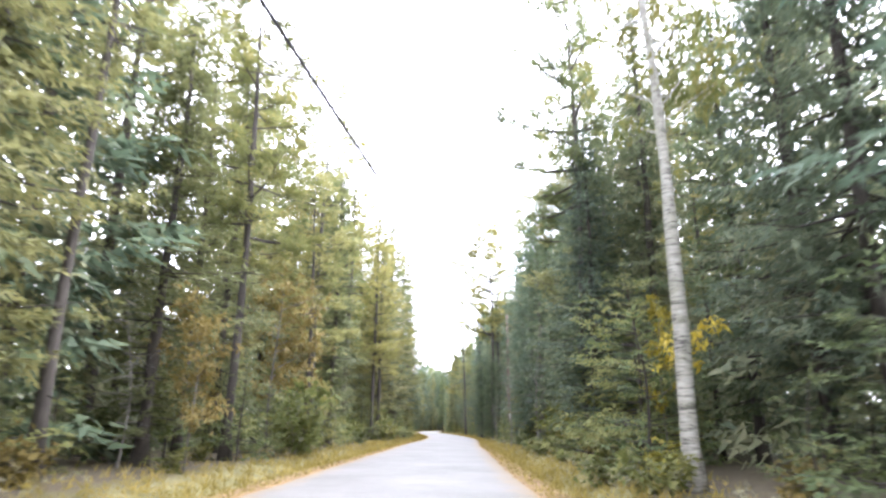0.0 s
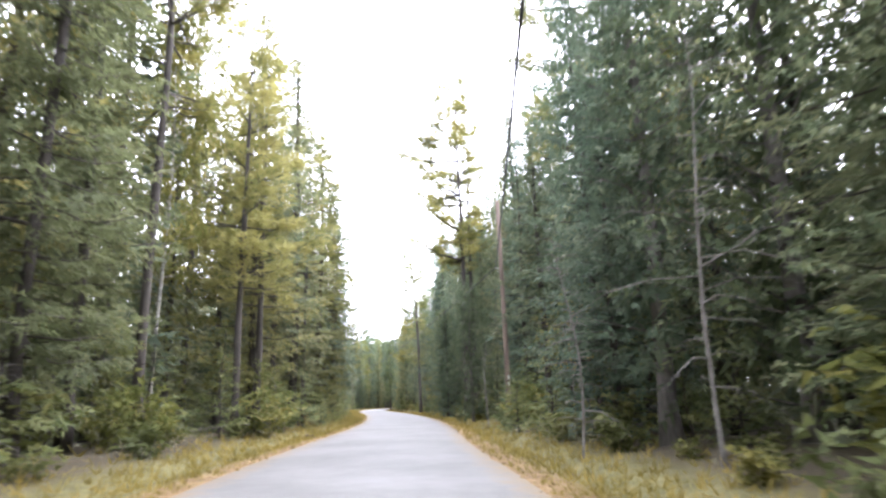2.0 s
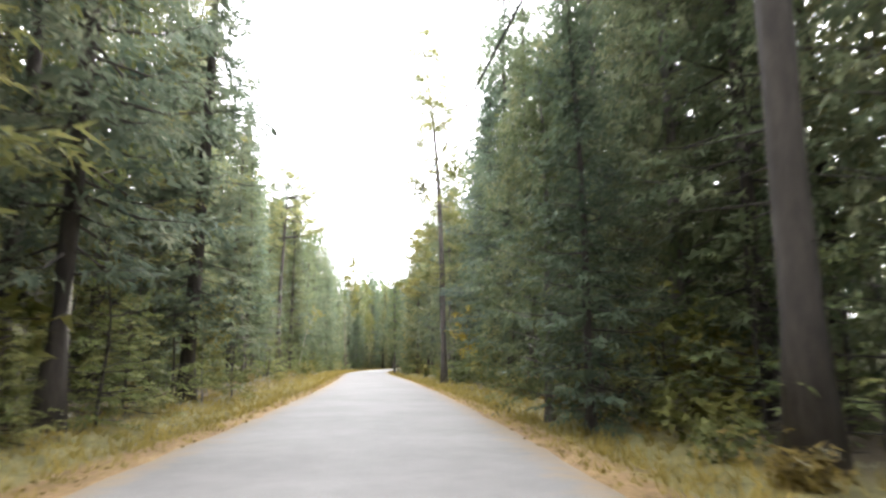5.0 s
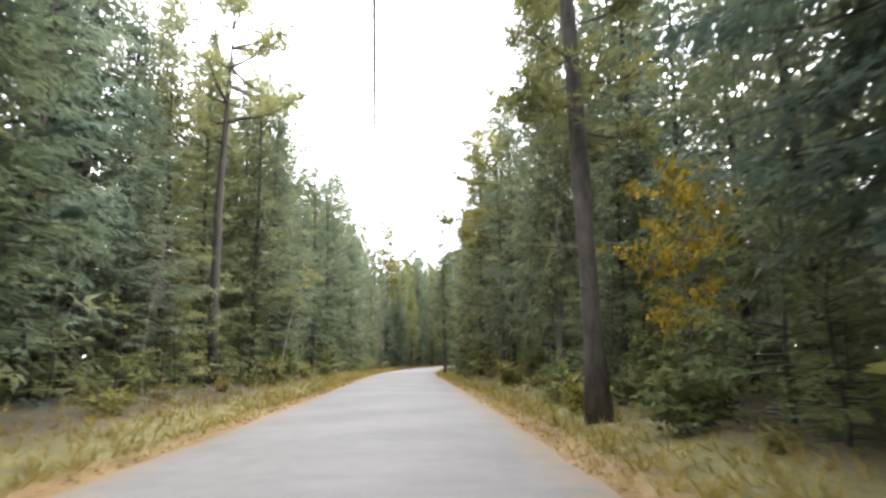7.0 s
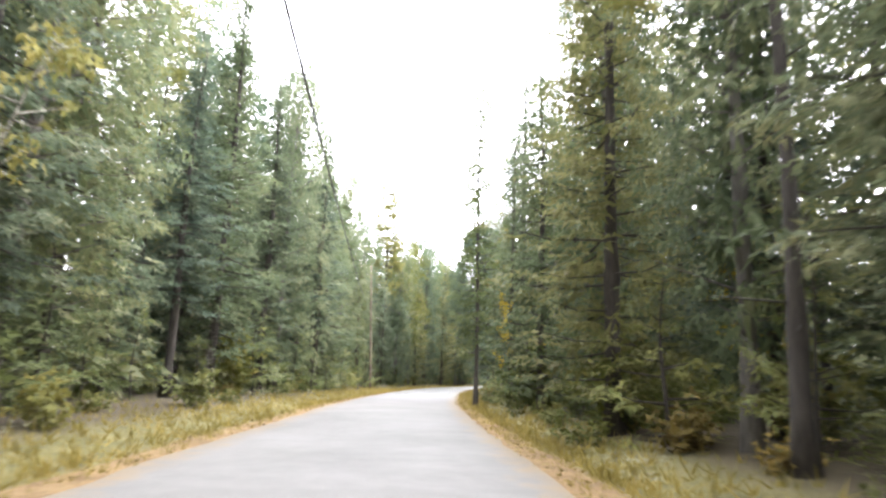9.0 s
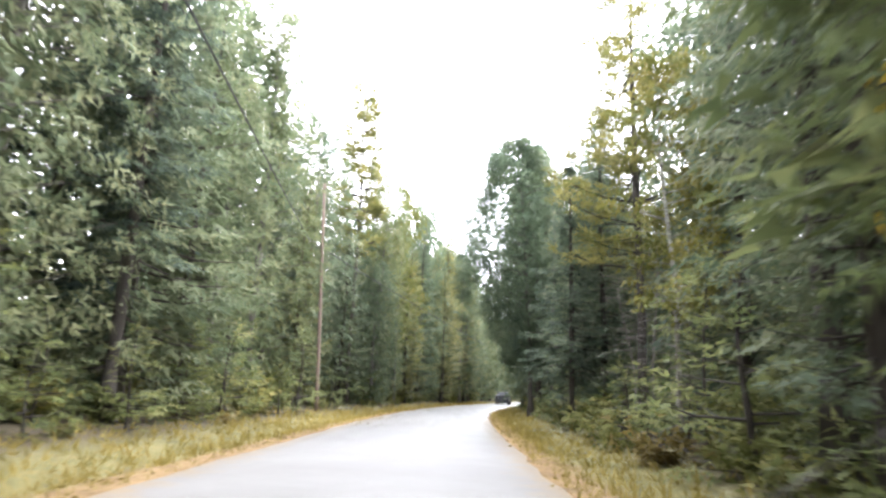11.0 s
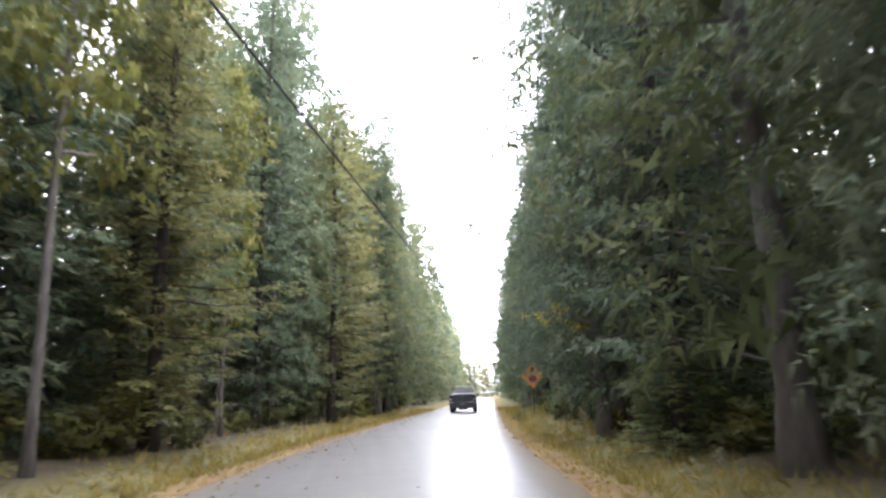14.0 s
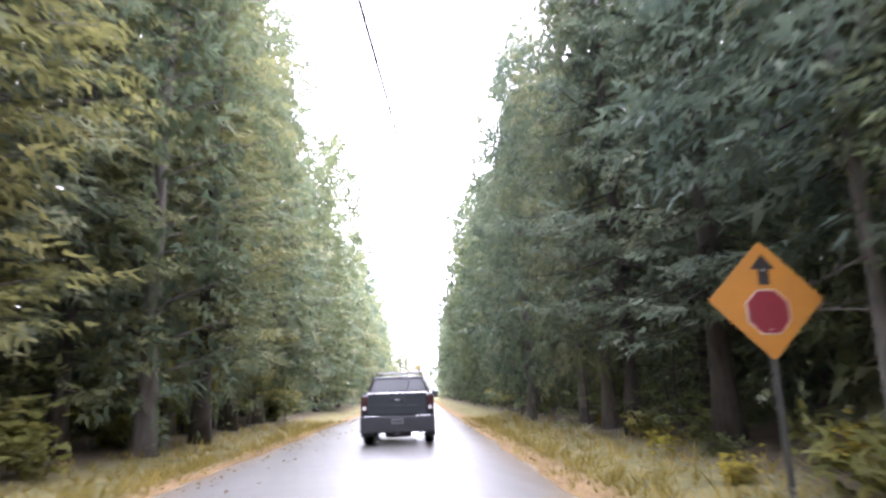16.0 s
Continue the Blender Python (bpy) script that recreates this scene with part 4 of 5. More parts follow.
lone_pine(4.3, 146.6, "short flat-topped pine reaching towards the road", h=15.4, r=3.2, clear=8.5, seed=208, trunk_r=0.16, side=3.3, dense=2.0, limb=1.2)
slim = conifer("larch_tree", "slim tall larch with thin foliage close to the asphalt", 18.5, 1.75, 2.6, FRESH, 209, droop=0.1, step=0.5, thin=0.2, power=0.35, size=0.5, trunk_r=0.125, bk=OLD_BARK)
slim.location = (0.6, 170.6, ground_z(0.6 - centre(170.6)[0]) - 0.02)
TAKEN.append((0.6, 170.6, 1.5))
lone_pine(9.8, 60.8, "thick dark pine leaning over the thicket", h=25, r=3.4, clear=12, seed=207, trunk_r=0.36, lean=(-1.6, 0.4), dense=1.4)

# leafy growth that hides the feet of the trees
low = random.Random(91)
for side, y0, y1, near in ((-1, 26, 46, 5.4), (-1, 62, 104, 5.0), (1, 56, 66, 4.6), (-1, 176, 196, 5.6)):
    y = y0
    while y < y1:
        key = low.choice(("young0", "young1", "sapling0", "fern3", "bushy_fir", "young0"))
        x, yy, z = spot(y, side * (near + low.uniform(0, 1.4)))
        key_tree(key, x, yy, low.uniform(1.8, 3.6), low.uniform(0, 6), low.uniform(0.9, 1.3), room=0.4)
        y += low.uniform(1.6, 3.4)

# a thin pale birch stem leaning towards the road
stem = broadleaf("birch_tree", "thin leaning pale birch with few leaves", 7.5, 1.0, 4.5, LEAF, 301, trunk_r=0.085, count=90)
stem.location, stem.rotation_euler = (-9.7, 148.0, 0.1), (0, radians(13), 0)
TAKEN.append((-9.4, 148.0, 1.0))

# ---- the forest edge on both sides ----
EDGE = {-1: [(0, 6.0), (95, 6.0), (110, 6.6), (190, 6.4), (205, 5.2), (330, 4.8)], 1: [(0, 5.4), (110, 5.4), (125, 5.0), (190, 5.0), (205, 5.3), (330, 5.0)]}
TRUNK = {-1: [(0, 7.0), (95, 7.0), (110, 8.8), (190, 8.4), (205, 6.6), (250, 5.8), (330, 5.4)], 1: [(0, 6.9), (110, 6.7), (125, 6.0), (190, 5.9), (205, 5.5), (330, 5.3)]}
TALL = {-1: [(0, 21), (30, 23), (70, 23), (100, 21), (150, 21), (186, 20), (200, 17.5), (212, 16.5), (232, 20), (250, 24), (300, 24), (400, 19)], 1: [(0, 18), (50, 18), (64, 21), (128, 21), (145, 17), (194, 17), (198, 13), (214, 13), (220, 19), (250, 21), (300, 20), (400, 17)]}
# stretches where the sky shows between the trunks: side, from, to
OPEN = [(1, 122.5, 131), (1, 164, 172), (1, 197, 204.5)]
MIX = {
    (-1, 0): [("larch0", 2.5), ("larch1", 2.5), ("spruce0", 0.7), ("spruce1", 0.7), ("pine2", 5), ("pine1", 3), ("pine0", 1), ("birch0", 1.2), ("fir2", 0.5)],
    (-1, 1): [("spruce0", 2), ("spruce1", 2), ("spruce2", 3), ("fir0", 3), ("fir2", 3), ("cedar1", 2), ("larch0", 3), ("larch1", 1), ("aspen0", 0.7)],
    (-1, 2): [("cedar0", 3), ("cedar1", 2), ("cedar2", 3), ("cedar3", 1), ("spruce2", 2), ("spruce0", 1.5), ("fir2", 2.5), ("fir0", 1.5), ("aspen0", 0.4), ("larch1", 2.4), ("larch0", 1.6)],
    (1, 0): [("fir0", 3), ("fir1", 2), ("cedar0", 2), ("cedar2", 2), ("spruce2", 2), ("spruce1", 1), ("larch1", 0.7)],
    (1, 1): [("spruce2", 3), ("spruce1", 2), ("fir0", 3), ("fir2", 2), ("cedar2", 2), ("pine2", 1), ("larch0", 0.6)],
    (1, 2): [("cedar0", 3), ("cedar1", 3), ("cedar2", 3), ("fir1", 1), ("spruce2", 1.5), ("spruce0", 0.8)],
}
FAR = {0: [("far_larch", 3), ("far_spruce", 2), ("far_pine", 1.5), ("far_fir", 2)], 1: [("far_spruce", 3), ("far_fir", 3), ("far_pine", 1), ("far_cedar", 1)], 2: [("far_cedar", 4), ("far_spruce", 2), ("far_fir", 1)]}


def dice(row, side):
    return np.random.default_rng((7, row, side + 1))


def clear_of(x, y, r):
    return all((x - a) ** 2 + (y - b) ** 2 > (r * q) ** 2 for a, b, q in TAKEN)


for side in (-1, 1):
    y, rng = 7.0, dice(0, side)
    while y < 276:
        zone = 0 if y < 98 else 1 if y < 192 else 2
        key = pick(rng, MIX[side, zone])
        k = KINDS[key]
        h = level(y, TALL[side]) * rng.uniform(0.68, 1.14)
        if any(s == side and y0 < y < y1 for s, y0, y1 in OPEN):
            key, h = pick(rng, [("pine2", 2 if y < 190 else 0), ("fir1", 1), ("birch1", 1), ("young0", 2)]), h
            k = KINDS[key]
            h = k.h * rng.uniform(0.8, 1.0)
        if key.startswith(("birch", "cedar3", "fir1")):
            h *= 0.8
        wide = min(1.25, max(0.8, 1.05 * k.h / h)) * rng.uniform(0.9, 1.1)
        lat = side * (level(y, TRUNK[side]) + rng.uniform(-0.4, 2.0))
        x, yy, z = spot(y, lat)
        if clear_of(x, yy, 0.9):
            k.place(x, yy, z - 0.02, h, rng.uniform(0, 6.28), wide)
        y += rng.uniform(2.5, 4.5)
    # a second row, seen through the gaps
    for row, gap in ((4.2, 4.2),):
        y, rng = 4.0, dice(int(row), side)
        while y < 290:
            zone = 0 if y < 98 else 1 if y < 192 else 2
            key = pick(rng, FAR[zone] if side > 0 or zone else [("far_pine", 3), ("far_larch", 3), ("far_spruce", 1), ("far_fir", 1)])
            k = KINDS[key]
            h = level(y, TALL[side]) * rng.uniform(0.8, 1.15)
            if any(s == side and y0 < y < y1 for s, y0, y1 in OPEN):
                h *= 0.75
            x, yy, z = spot(y, side * (level(y, EDGE[side]) + row + rng.uniform(0, 2.5)))
            if clear_of(x, yy, 0.7):
                k.place(x, yy, z - 0.02, h, rng.uniform(0, 6.28), rng.uniform(0.9, 1.15))
            y += gap * rng.uniform(0.7, 1.3) * (0.8 if side > 0 else 1)
    # the straight beyond the end
    y, rng = 277.0, dice(10, side)
    while y < 410:
        key = pick(rng, FAR[2] if y < 335 else [("end_spruce", 2), ("end_cedar", 2)])
        k = KINDS[key]
        x, yy, z = spot(y, side * (level(y, TRUNK[side]) + rng.uniform(1.2, 3.0)))
        k.place(x, yy, z - 0.02, level(y, TALL[side]) * rng.uniform(0.7, 1.1), rng.uniform(0, 6.28), rng.uniform(0.9, 1.15))
        y += rng.uniform(3.0, 5.0) * (1 if y < 380 else 2)
    # young firs, saplings and thickets under the edge
    y, rng = 6.0, dice(11, side)
    while y < 286:
        zone = 0 if y < 98 else 1 if y < 192 else 2
        key = pick(rng, [("young0", 3), ("young1", 3), ("fern3", 2), ("sapling0", 1.0), ("snag1", 1.8), ("rust0", 0.25 if zone == 0 else 0.05)])
        k = KINDS[key]
        x, yy, z = spot(y, side * (level(y, EDGE[side]) + rng.uniform(0.7, 2.8)))
        if clear_of(x, yy, 0.5):
            k.place(x, yy, z - 0.02, k.h * rng.uniform(0.6, 1.3), rng.uniform(0, 6.28), rng.uniform(0.9, 1.2))
        y += rng.uniform(1.9, 4.0) * (1.3 if zone == 2 else 1)
    # a closer thicket where the edge is densest
    y, rng = 6.0, dice(12, side)
    while y < 286:
        key = pick(rng, [("young0", 3), ("young1", 2), ("fern3", 3), ("sapling0", 1)])
        k = KINDS[key]
        x, yy, z = spot(y, side * (level(y, EDGE[side]) + rng.uniform(1.2, 4.5)))
        if clear_of(x, yy, 0.5):
            k.place(x, yy, z - 0.02, k.h * rng.uniform(0.5, 1.0), rng.uniform(0, 6.28), rng.uniform(1.1, 1.5))
        y += rng.uniform(1.5, 2.9) if side < 0 and y < 195 else rng.uniform(2.0, 4.0) if y < 195 else rng.uniform(3.0, 6)
    # low bushes on the verge
    y, rng = 0.0, dice(13, side)
    while y < 262:
        key = pick(rng, [("fern0", 4), ("fern1", 3), ("fern2", 1.4)])
        k = KINDS[key]
        x, yy, z = spot(y, side * (level(y, EDGE[side]) + rng.uniform(-0.6, 1.4) + (0.9 if y > 195 else 0)))
        k.place(x, yy, z - 0.02, k.h * rng.uniform(0.4, 1.1), rng.uniform(0, 6.28), rng.uniform(0.9, 1.3))
        y += rng.uniform(1.5, 3.4) if side > 0 else rng.uniform(2.4, 6.0)


def deep_woods():
    """The woods further in: rough crowns that close the view between the trunks, near thicket first, tall rows behind."""
    r = np.random.default_rng(17)
    at, ax, nm, sz = [], [], [], []
    # count, lateral from and to, height from and to, width, sprays, spray size
    for count, l0, l1, h0, h1, w, many, size in ((380, 10, 15, 3.5, 9, 2.2, 48, 1.2), (280, 11.5, 18, 17, 24, 2.6, 125, 1.65), (180, 19, 30, 15, 22, 3.4, 42, 3.4), (300, 30, 80, 13, 19, 4.2, 16, 4.6)):
        for side in (-1, 1):
            for i in range(count):
                y = -20 + 360 * (i + r.random()) / count if i % 6 else r.uniform(340, 560)
                x, yy, z = spot(y, side * r.uniform(l0, l1))
                h = r.uniform(h0, h1) * (0.72 if side > 0 and 200 < y < 224 else 1)
                for k in range(many):
                    f = r.random()
                    rad = w * (1 - f) ** 0.5 * r.uniform(0.25, 1)
                    t = r.uniform(0, 6.28)
                    at.append((x + rad * math.cos(t), yy + rad * math.sin(t), z + 0.3 + h * f))
                    ax.append((math.cos(t), math.sin(t), -0.4)), nm.append((0.6 * math.cos(t) + r.normal(0, 0.3), 0.6 * math.sin(t) + r.normal(0, 0.3), 0.8)), sz.append(size * r.uniform(0.7, 1.15) * (1.1 - 0.3 * f))
    me = sprays("deep_woods", np.array(at), np.array(ax), np.array(nm), np.array(sz), NEEDLE_FEW, SPRUCE, r)
    return tagged(new("deep_woods", me), "dark dense conifer woods deep behind the verge", "woods", kind="stuff")


def verge_grass():
    r = np.random.default_rng(19)
    at, ax, nm, sz = [], [], [], []
    for i in range(36000):
        y, side = r.uniform(0, 275), r.choice((-1, 1))
        e = level(y, EDGE[side])
        lat = 2.95 + abs(r.normal(0, 0.55)) * (e - 2.5)
        if lat > e + 2:
            continue
        x, yy, z = spot(y, side * lat)
        at.append((x, yy, z - 0.03)), ax.append((r.normal(0, 0.4), r.normal(0, 0.4), 1)), nm.append((r.normal(0, 1), r.normal(0, 1), 0.1))
        sz.append(r.uniform(0.12, 0.4) * (0.55 if lat < 3.5 else 1))
    me = sprays("verge_grass", np.array(at), np.array(ax), np.array(nm), np.array(sz), [(0, 5, 1, 0.12), (0, 28, 0.8, 0.1), (0, -30, 0.85, 0.1)], GRASS, r, 0.3)
    return tagged(new("verge_grass", me), "dry yellowish grass along the road edges", "grass", kind="stuff")


def fallen_leaves():
    r = np.random.default_rng(23)
    at, ax, nm, sz = [], [], [], []
    for i in range(9000):
        y, side = r.uniform(0, 275), r.choice((-1, 1))
        lat = 2.75 + abs(r.normal(0, 0.6)) - (abs(r.normal(0, 0.7)) if y > 190 and side < 0 else 0)
        x, yy, z = spot(y, side * lat)
        t = r.uniform(0, 6.28)
        at.append((x, yy, (0.068 if lat < 2.4 else 0.05 if lat < 3.0 else z + 0.035))), ax.append((math.cos(t), math.sin(t), 0.1)), nm.append((r.normal(0, 0.2), r.normal(0, 0.2), 1))
        sz.append(r.uniform(0.05, 0.11))
    me = sprays("fallen_leaves", np.array(at), np.array(ax), np.array(nm), np.array(sz), [(0, 0, 1, 0.7)], RUST, r, 0.1)
    return tagged(new("fallen_leaves", me), "brown fallen leaves strewn along the asphalt edge", "leaves", kind="stuff")


deep_woods()
verge_grass()
fallen_leaves()


# ---- small things on the verge ----
def fallen_log(x, y, length, turn, r):
    """A thin bleached trunk lying on the forest floor with broken branch stubs."""
    rng = np.random.default_rng(61)
    root = tagged(new("fallen_log"), "thin bleached fallen trunk lying in the undergrowth", "log")
    root.location, root.rotation_euler = (x, y, ground_z(x - centre(y)[0]) + 0.3), (0, 0, turn)
    bm = bmesh.new()
    tube(bm, [(length * f, 0.12 * math.sin(5 * f), 0.1 * math.sin(3 * f) - 0.22 * (1 - f)) for f in np.linspace(0, 1, 9)], [r * (1 - 0.6 * f) for f in np.linspace(0, 1, 9)], 8)
    trunk = part("trunk", bm, DEAD, root, smooth=True)
    for k in range(7):
        f, a = rng.uniform(0.2, 0.95), rng.uniform(0.3, 2.8)
        bm = bmesh.new()
        tube(bm, [(length * f, 0, 0.05), (length * f + 0.2, 0.35 * math.cos(a), 0.1 + 0.4 * math.sin(a))], [0.018, 0.006], 5)
        part("branch_stub", bm, DEAD, trunk)
    return root


def tree_stump(x, y, h, r):
    root = tagged(new("tree_stump"), "short weathered stump with a pale cut top", "stump")
    root.location = (x, y, ground_z(x - centre(y)[0]))
    bm = bmesh.new()
    tube(bm, [(0, 0, -0.1), (0, 0, 0.05), (0.01, 0, 0.6 * h), (0.02, 0, h)], [r * 1.5, r * 1.2, r, r * 0.97], 12)
    for v in bm.verts:
        v.co += Vector((noise.noise(v.co * 6), noise.noise(v.co * 6 + Vector((5, 0, 0))), 0)) * r * 0.25
    bark_ob = part("bark", bm, OLD_BARK, root)
    bm = bmesh.new()
    tube(bm, [(0.02, 0, h - 0.01), (0.02, 0, h + 0.006)], [r * 0.9, r * 0.88], 12)
    part("cut_top", bm, DEAD, bark_ob, "pale cut wood")
    return root


def earth_mound(x, y, w, h):
    """A low heap of clods and torn turf at the road edge."""
    bm = bmesh.new()
    bmesh.ops.create_icosphere(bm, subdivisions=4, radius=1)
    for v in bm.verts:
        k = 1 + 0.35 * noise.noise(v.co * 2.2 + Vector((x, y, 0))) + 0.16 * noise.noise(v.co * 6)
        v.co = Vector((v.co.x * w * k, v.co.y * w * 0.7 * k, v.co.z * h * k))
    me = bpy.data.meshes.new("earth_mound")
    bm.to_mesh(me)
    bm.free()
    me.materials.append(EARTH)
    ob = tagged(new("earth_mound", me), "low heap of dark earth clods at the road edge", "mound")
    ob.location = (x, y, ground_z(x - centre(y)[0]) + 0.02)
    return ob


def pale_weeds():
    """Dry seed heads and late flowers standing in the grass."""
    r = np.random.default_rng(29)
    at, ax, nm, sz = [], [], [], []
    for c in range(170):
        y0, side = r.uniform(6, 272), r.choice((-1, 1))
        lat0 = level(y0, EDGE[side]) + r.uniform(-1.2, 0.5)
        for k in range(int(r.integers(4, 12))):
            x, y, z = spot(y0 + r.normal(0, 0.5), side * (lat0 + r.normal(0, 0.3)))
            h = r.uniform(0.14, 0.42)
            for q in range(4):
                at.append((x + r.normal(0, 0.05), y + r.normal(0, 0.05), z + h + r.normal(0, 0.03)))
                t = r.uniform(0, 6.28)
                ax.append((math.cos(t), math.sin(t), 0.5)), nm.append((r.normal(0, 0.4), r.normal(0, 0.4), 1)), sz.append(r.uniform(0.08, 0.16))
    me = sprays("pale_weeds", np.array(at), np.array(ax), np.array(nm), np.array(sz), [(0, 24, 1, 0.12), (0, -24, 0.9, 0.12), (0.2, 0, 0.8, 0.1)], SEED, r, 0.3)
    return tagged(new("pale_weeds", me), "pale seed heads and late weeds in the verge grass", "weeds", kind="stuff")


fallen_log(-9.6, 63.0, 4.6, radians(24), 0.05)
tree_stump(4.75, 62.8, 0.28, 0.1)
earth_mound(-4.1, 63.4, 0.3, 0.16)
pale_weeds()

# ---- poles and the overhead cable ----
METAL = paint("dull_metal", (0.42, 0.42, 0.42), 0.4, 0.9)
WHITE = paint("white_tag", (0.72, 0.72, 0.7), 0.5)
BLACK = paint("black_rubber", (0.02, 0.02, 0.021), 0.55)


def utility_pole(x, y, h, r, lean, clamp_x, clamp_z, label, tags):
    x0, m = centre(y)
    root = tagged(new("utility_pole"), label, "utility pole", "utility poles along the road")
    root.location = (x, y, ground_z(x - x0))
    bm = bmesh.new()
    tube(bm, [(lean * f, 0, -0.5 + (h + 0.5) * f) for f in (0, 0.15, 0.4, 0.7, 1)], [r, r * 0.96, r * 0.88, r * 0.78, r * 0.7], 14)
    part("shaft", bm, POLE, root, smooth=True)
    z, cx = clamp_z - root.location.z, clamp_x - x
    bm = bmesh.new()
    tube(bm, [(lean * z / h, 0, z - 0.12), (cx, 0, z - 0.02)], [0.03, 0.025], 8)
    arm = part("bracket", bm, METAL, root, "grey metal standoff bracket")
    bm = bmesh.new()
    box(bm, cx - 0.04, cx + 0.04, -0.07, 0.07, z - 0.05, z + 0.05, 0.01)
    part("clamp", bm, METAL, arm)
    for z in tags:
        bm = bmesh.new()
        box(bm, -0.055, 0.055, -r - 0.012, -r + 0.01, z, z + 0.2, 0.004)
        part("tag", bm, WHITE, root, "small white plate")
    return root


def span(a, b, sag):
    """One hanging length of cable between two clamps."""
    bm = bmesh.new()
    n = 40
    pts = [Vector(a).lerp(Vector(b), i / n) - Vector((0, 0, sag * 4 * (i / n) * (1 - i / n))) for i in range(n + 1)]
    tube(bm, pts, [0.029] * (n + 1), 6)
    me = bpy.data.meshes.new("overhead_cable")
    bm.to_mesh(me)
    bm.free()
    me.materials.append(BLACK)
    return tagged(new("overhead_cable", me), "black overhead cable hanging between utility poles", "cable", "overhead cables")


# foot x and y, height, lean at the top, and the cable's clamp: x and z
POLES = [(-7.2, -10.0, 11.5, 0.0, -6.9, 6.5), (6.05, 68.6, 12.6, -0.1, 5.66, 8.72), (-8.65, 200.5, 12.2, -0.6, -9.8, 9.04), (32.4, 352.0, 11.5, 0.0, 32.1, 7.6)]
for i, (x, y, h, lean, cx, cz) in enumerate(POLES):
    utility_pole(x, y, h, 0.11 if i == 2 else 0.16, lean, cx, cz, "brown weathered wooden utility pole by the road", (2.35, 2.0) if i == 1 else ())
for (x0, y0, h0, l0, cx0, cz0), (x1, y1, h1, l1, cx1, cz1), sag in zip(POLES, POLES[1:], (0.9, 1.55, 1.75)):
    span((cx0, y0, cz0), (cx1, y1, cz1), sag)


# ---- the warning sign ----
AMBER = paint("amber_sign_sheeting", (0.47, 0.2, 0.02), 0.45, 0, 0.5, 3)
RED = paint("red_sign_sheeting", (0.2, 0.014, 0.022), 0.45, 0, 0.4, 3)
POST = paint("weathered_steel", (0.075, 0.078, 0.07), 0.55, 0.5, 0.4, 6)
SIGN_BLACK = paint("black_sign_ink", (0.012, 0.012, 0.013), 0.5)


def flat_plate(points, depth, y):
    """A thin upright plate from outline points (x, z), its face towards -y."""
    bm = bmesh.new()
    front = [bm.verts.new((x, y, z)) for x, z in points]
    back = [bm.verts.new((x, y + depth, z)) for x, z in points]
    bm.faces.new(front), bm.faces.new(back[::-1])
    n = len(points)
    for i in range(n):
        bm.faces.new((front[(i + 1) % n], front[i], back[i], back[(i + 1) % n]))
    bmesh.ops.recalc_face_normals(bm, faces=bm.faces)
    return bm


def rounded(points, r, n=4):
    out = []
    for i, p in enumerate(points):
        p = Vector(p)
        a, b = (Vector(points[i - 1]) - p).normalized(), (Vector(points[(i + 1) % len(points)]) - p).normalized()
        for k in range(n + 1):
            u = k / n
            out.append(tuple((p + a * r).lerp(p, u).lerp(p.lerp(p + b * r, u), u)))
    return out


def polygon(n, r, cz=0.0, turn=0.0):
    return [(r * math.sin(turn + 2 * math.pi * k / n), cz + r * math.cos(turn + 2 * math.pi * k / n)) for k in range(n)]


def stop_ahead_sign(x, y, z, turn):
    x0, m = centre(y)
    root = tagged(new("warning_sign"), "amber diamond road sign with red octagon and black arrow", "road sign")
    root.location, root.rotation_euler = (x, y, ground_z(x - x0)), (0, 0, turn)
    cz, d = z - ground_z(x - x0), 0.6465
    plate = part("plate", flat_plate(rounded([(0, cz + d), (d, cz), (0, cz - d), (-d, cz)], 0.05), 0.004, -0.045), AMBER, root)
    oct_z = cz - 0.13
    part("octagon_rim", flat_plate(polygon(8, 0.257, oct_z, math.pi / 8), 0.002, -0.0485), WHITE, plate, "white octagon rim")
    part("octagon", flat_plate(polygon(8, 0.247, oct_z, math.pi / 8), 0.002, -0.052), RED, plate, "red octagon")
    part("arrow", flat_plate([(-0.06, cz + 0.16), (0.06, cz + 0.16), (0.06, cz + 0.33), (0.14, cz + 0.33), (0, cz + 0.5), (-0.14, cz + 0.33), (-0.06, cz + 0.33)], 0.002, -0.049), SIGN_BLACK, plate, "black arrow")
    bm = bmesh.new()
    for a, b, c, e in ((-0.03, 0.03, -0.04, -0.036), (-0.03, -0.026, -0.036, 0.0), (0.026, 0.03, -0.036, 0.0)):
        box(bm, a, b, c, e, -0.4, cz + d - 0.12)
    part("post", bm, POST, root, "dark weathered steel channel post")
    for s in (-0.32, 0.32):
        bm = bmesh.new()
        bmesh.ops.create_cone(bm, cap_ends=True, segments=8, radius1=0.012, radius2=0.012, depth=0.016, matrix=Matrix.Translation((0, -0.052, cz + s)) @ Matrix.Rotation(radians(90), 4, "X"))
        part("bolt", bm, METAL, root)
    return root


stop_ahead_sign(7.94, 247.3, 2.16, radians(-9))


# ---- the pickup truck ----
BODY = paint("dark_slate_car_paint", (0.016, 0.022, 0.028), 0.25, 0.1, 0.3, 2)
PLASTIC = paint("dark_grey_plastic", (0.014, 0.017, 0.02), 0.45)
CHROME = paint("worn_chrome", (0.6, 0.6, 0.6), 0.2, 1.0, 0.15)
LENS = paint("dark_red_lens", (0.04, 0.009, 0.011), 0.15)
DULL = paint("dull_grey_plate", (0.1, 0.105, 0.11), 0.5)
CLEAR = paint("pale_lamp_lens", (0.6, 0.62, 0.62), 0.1)


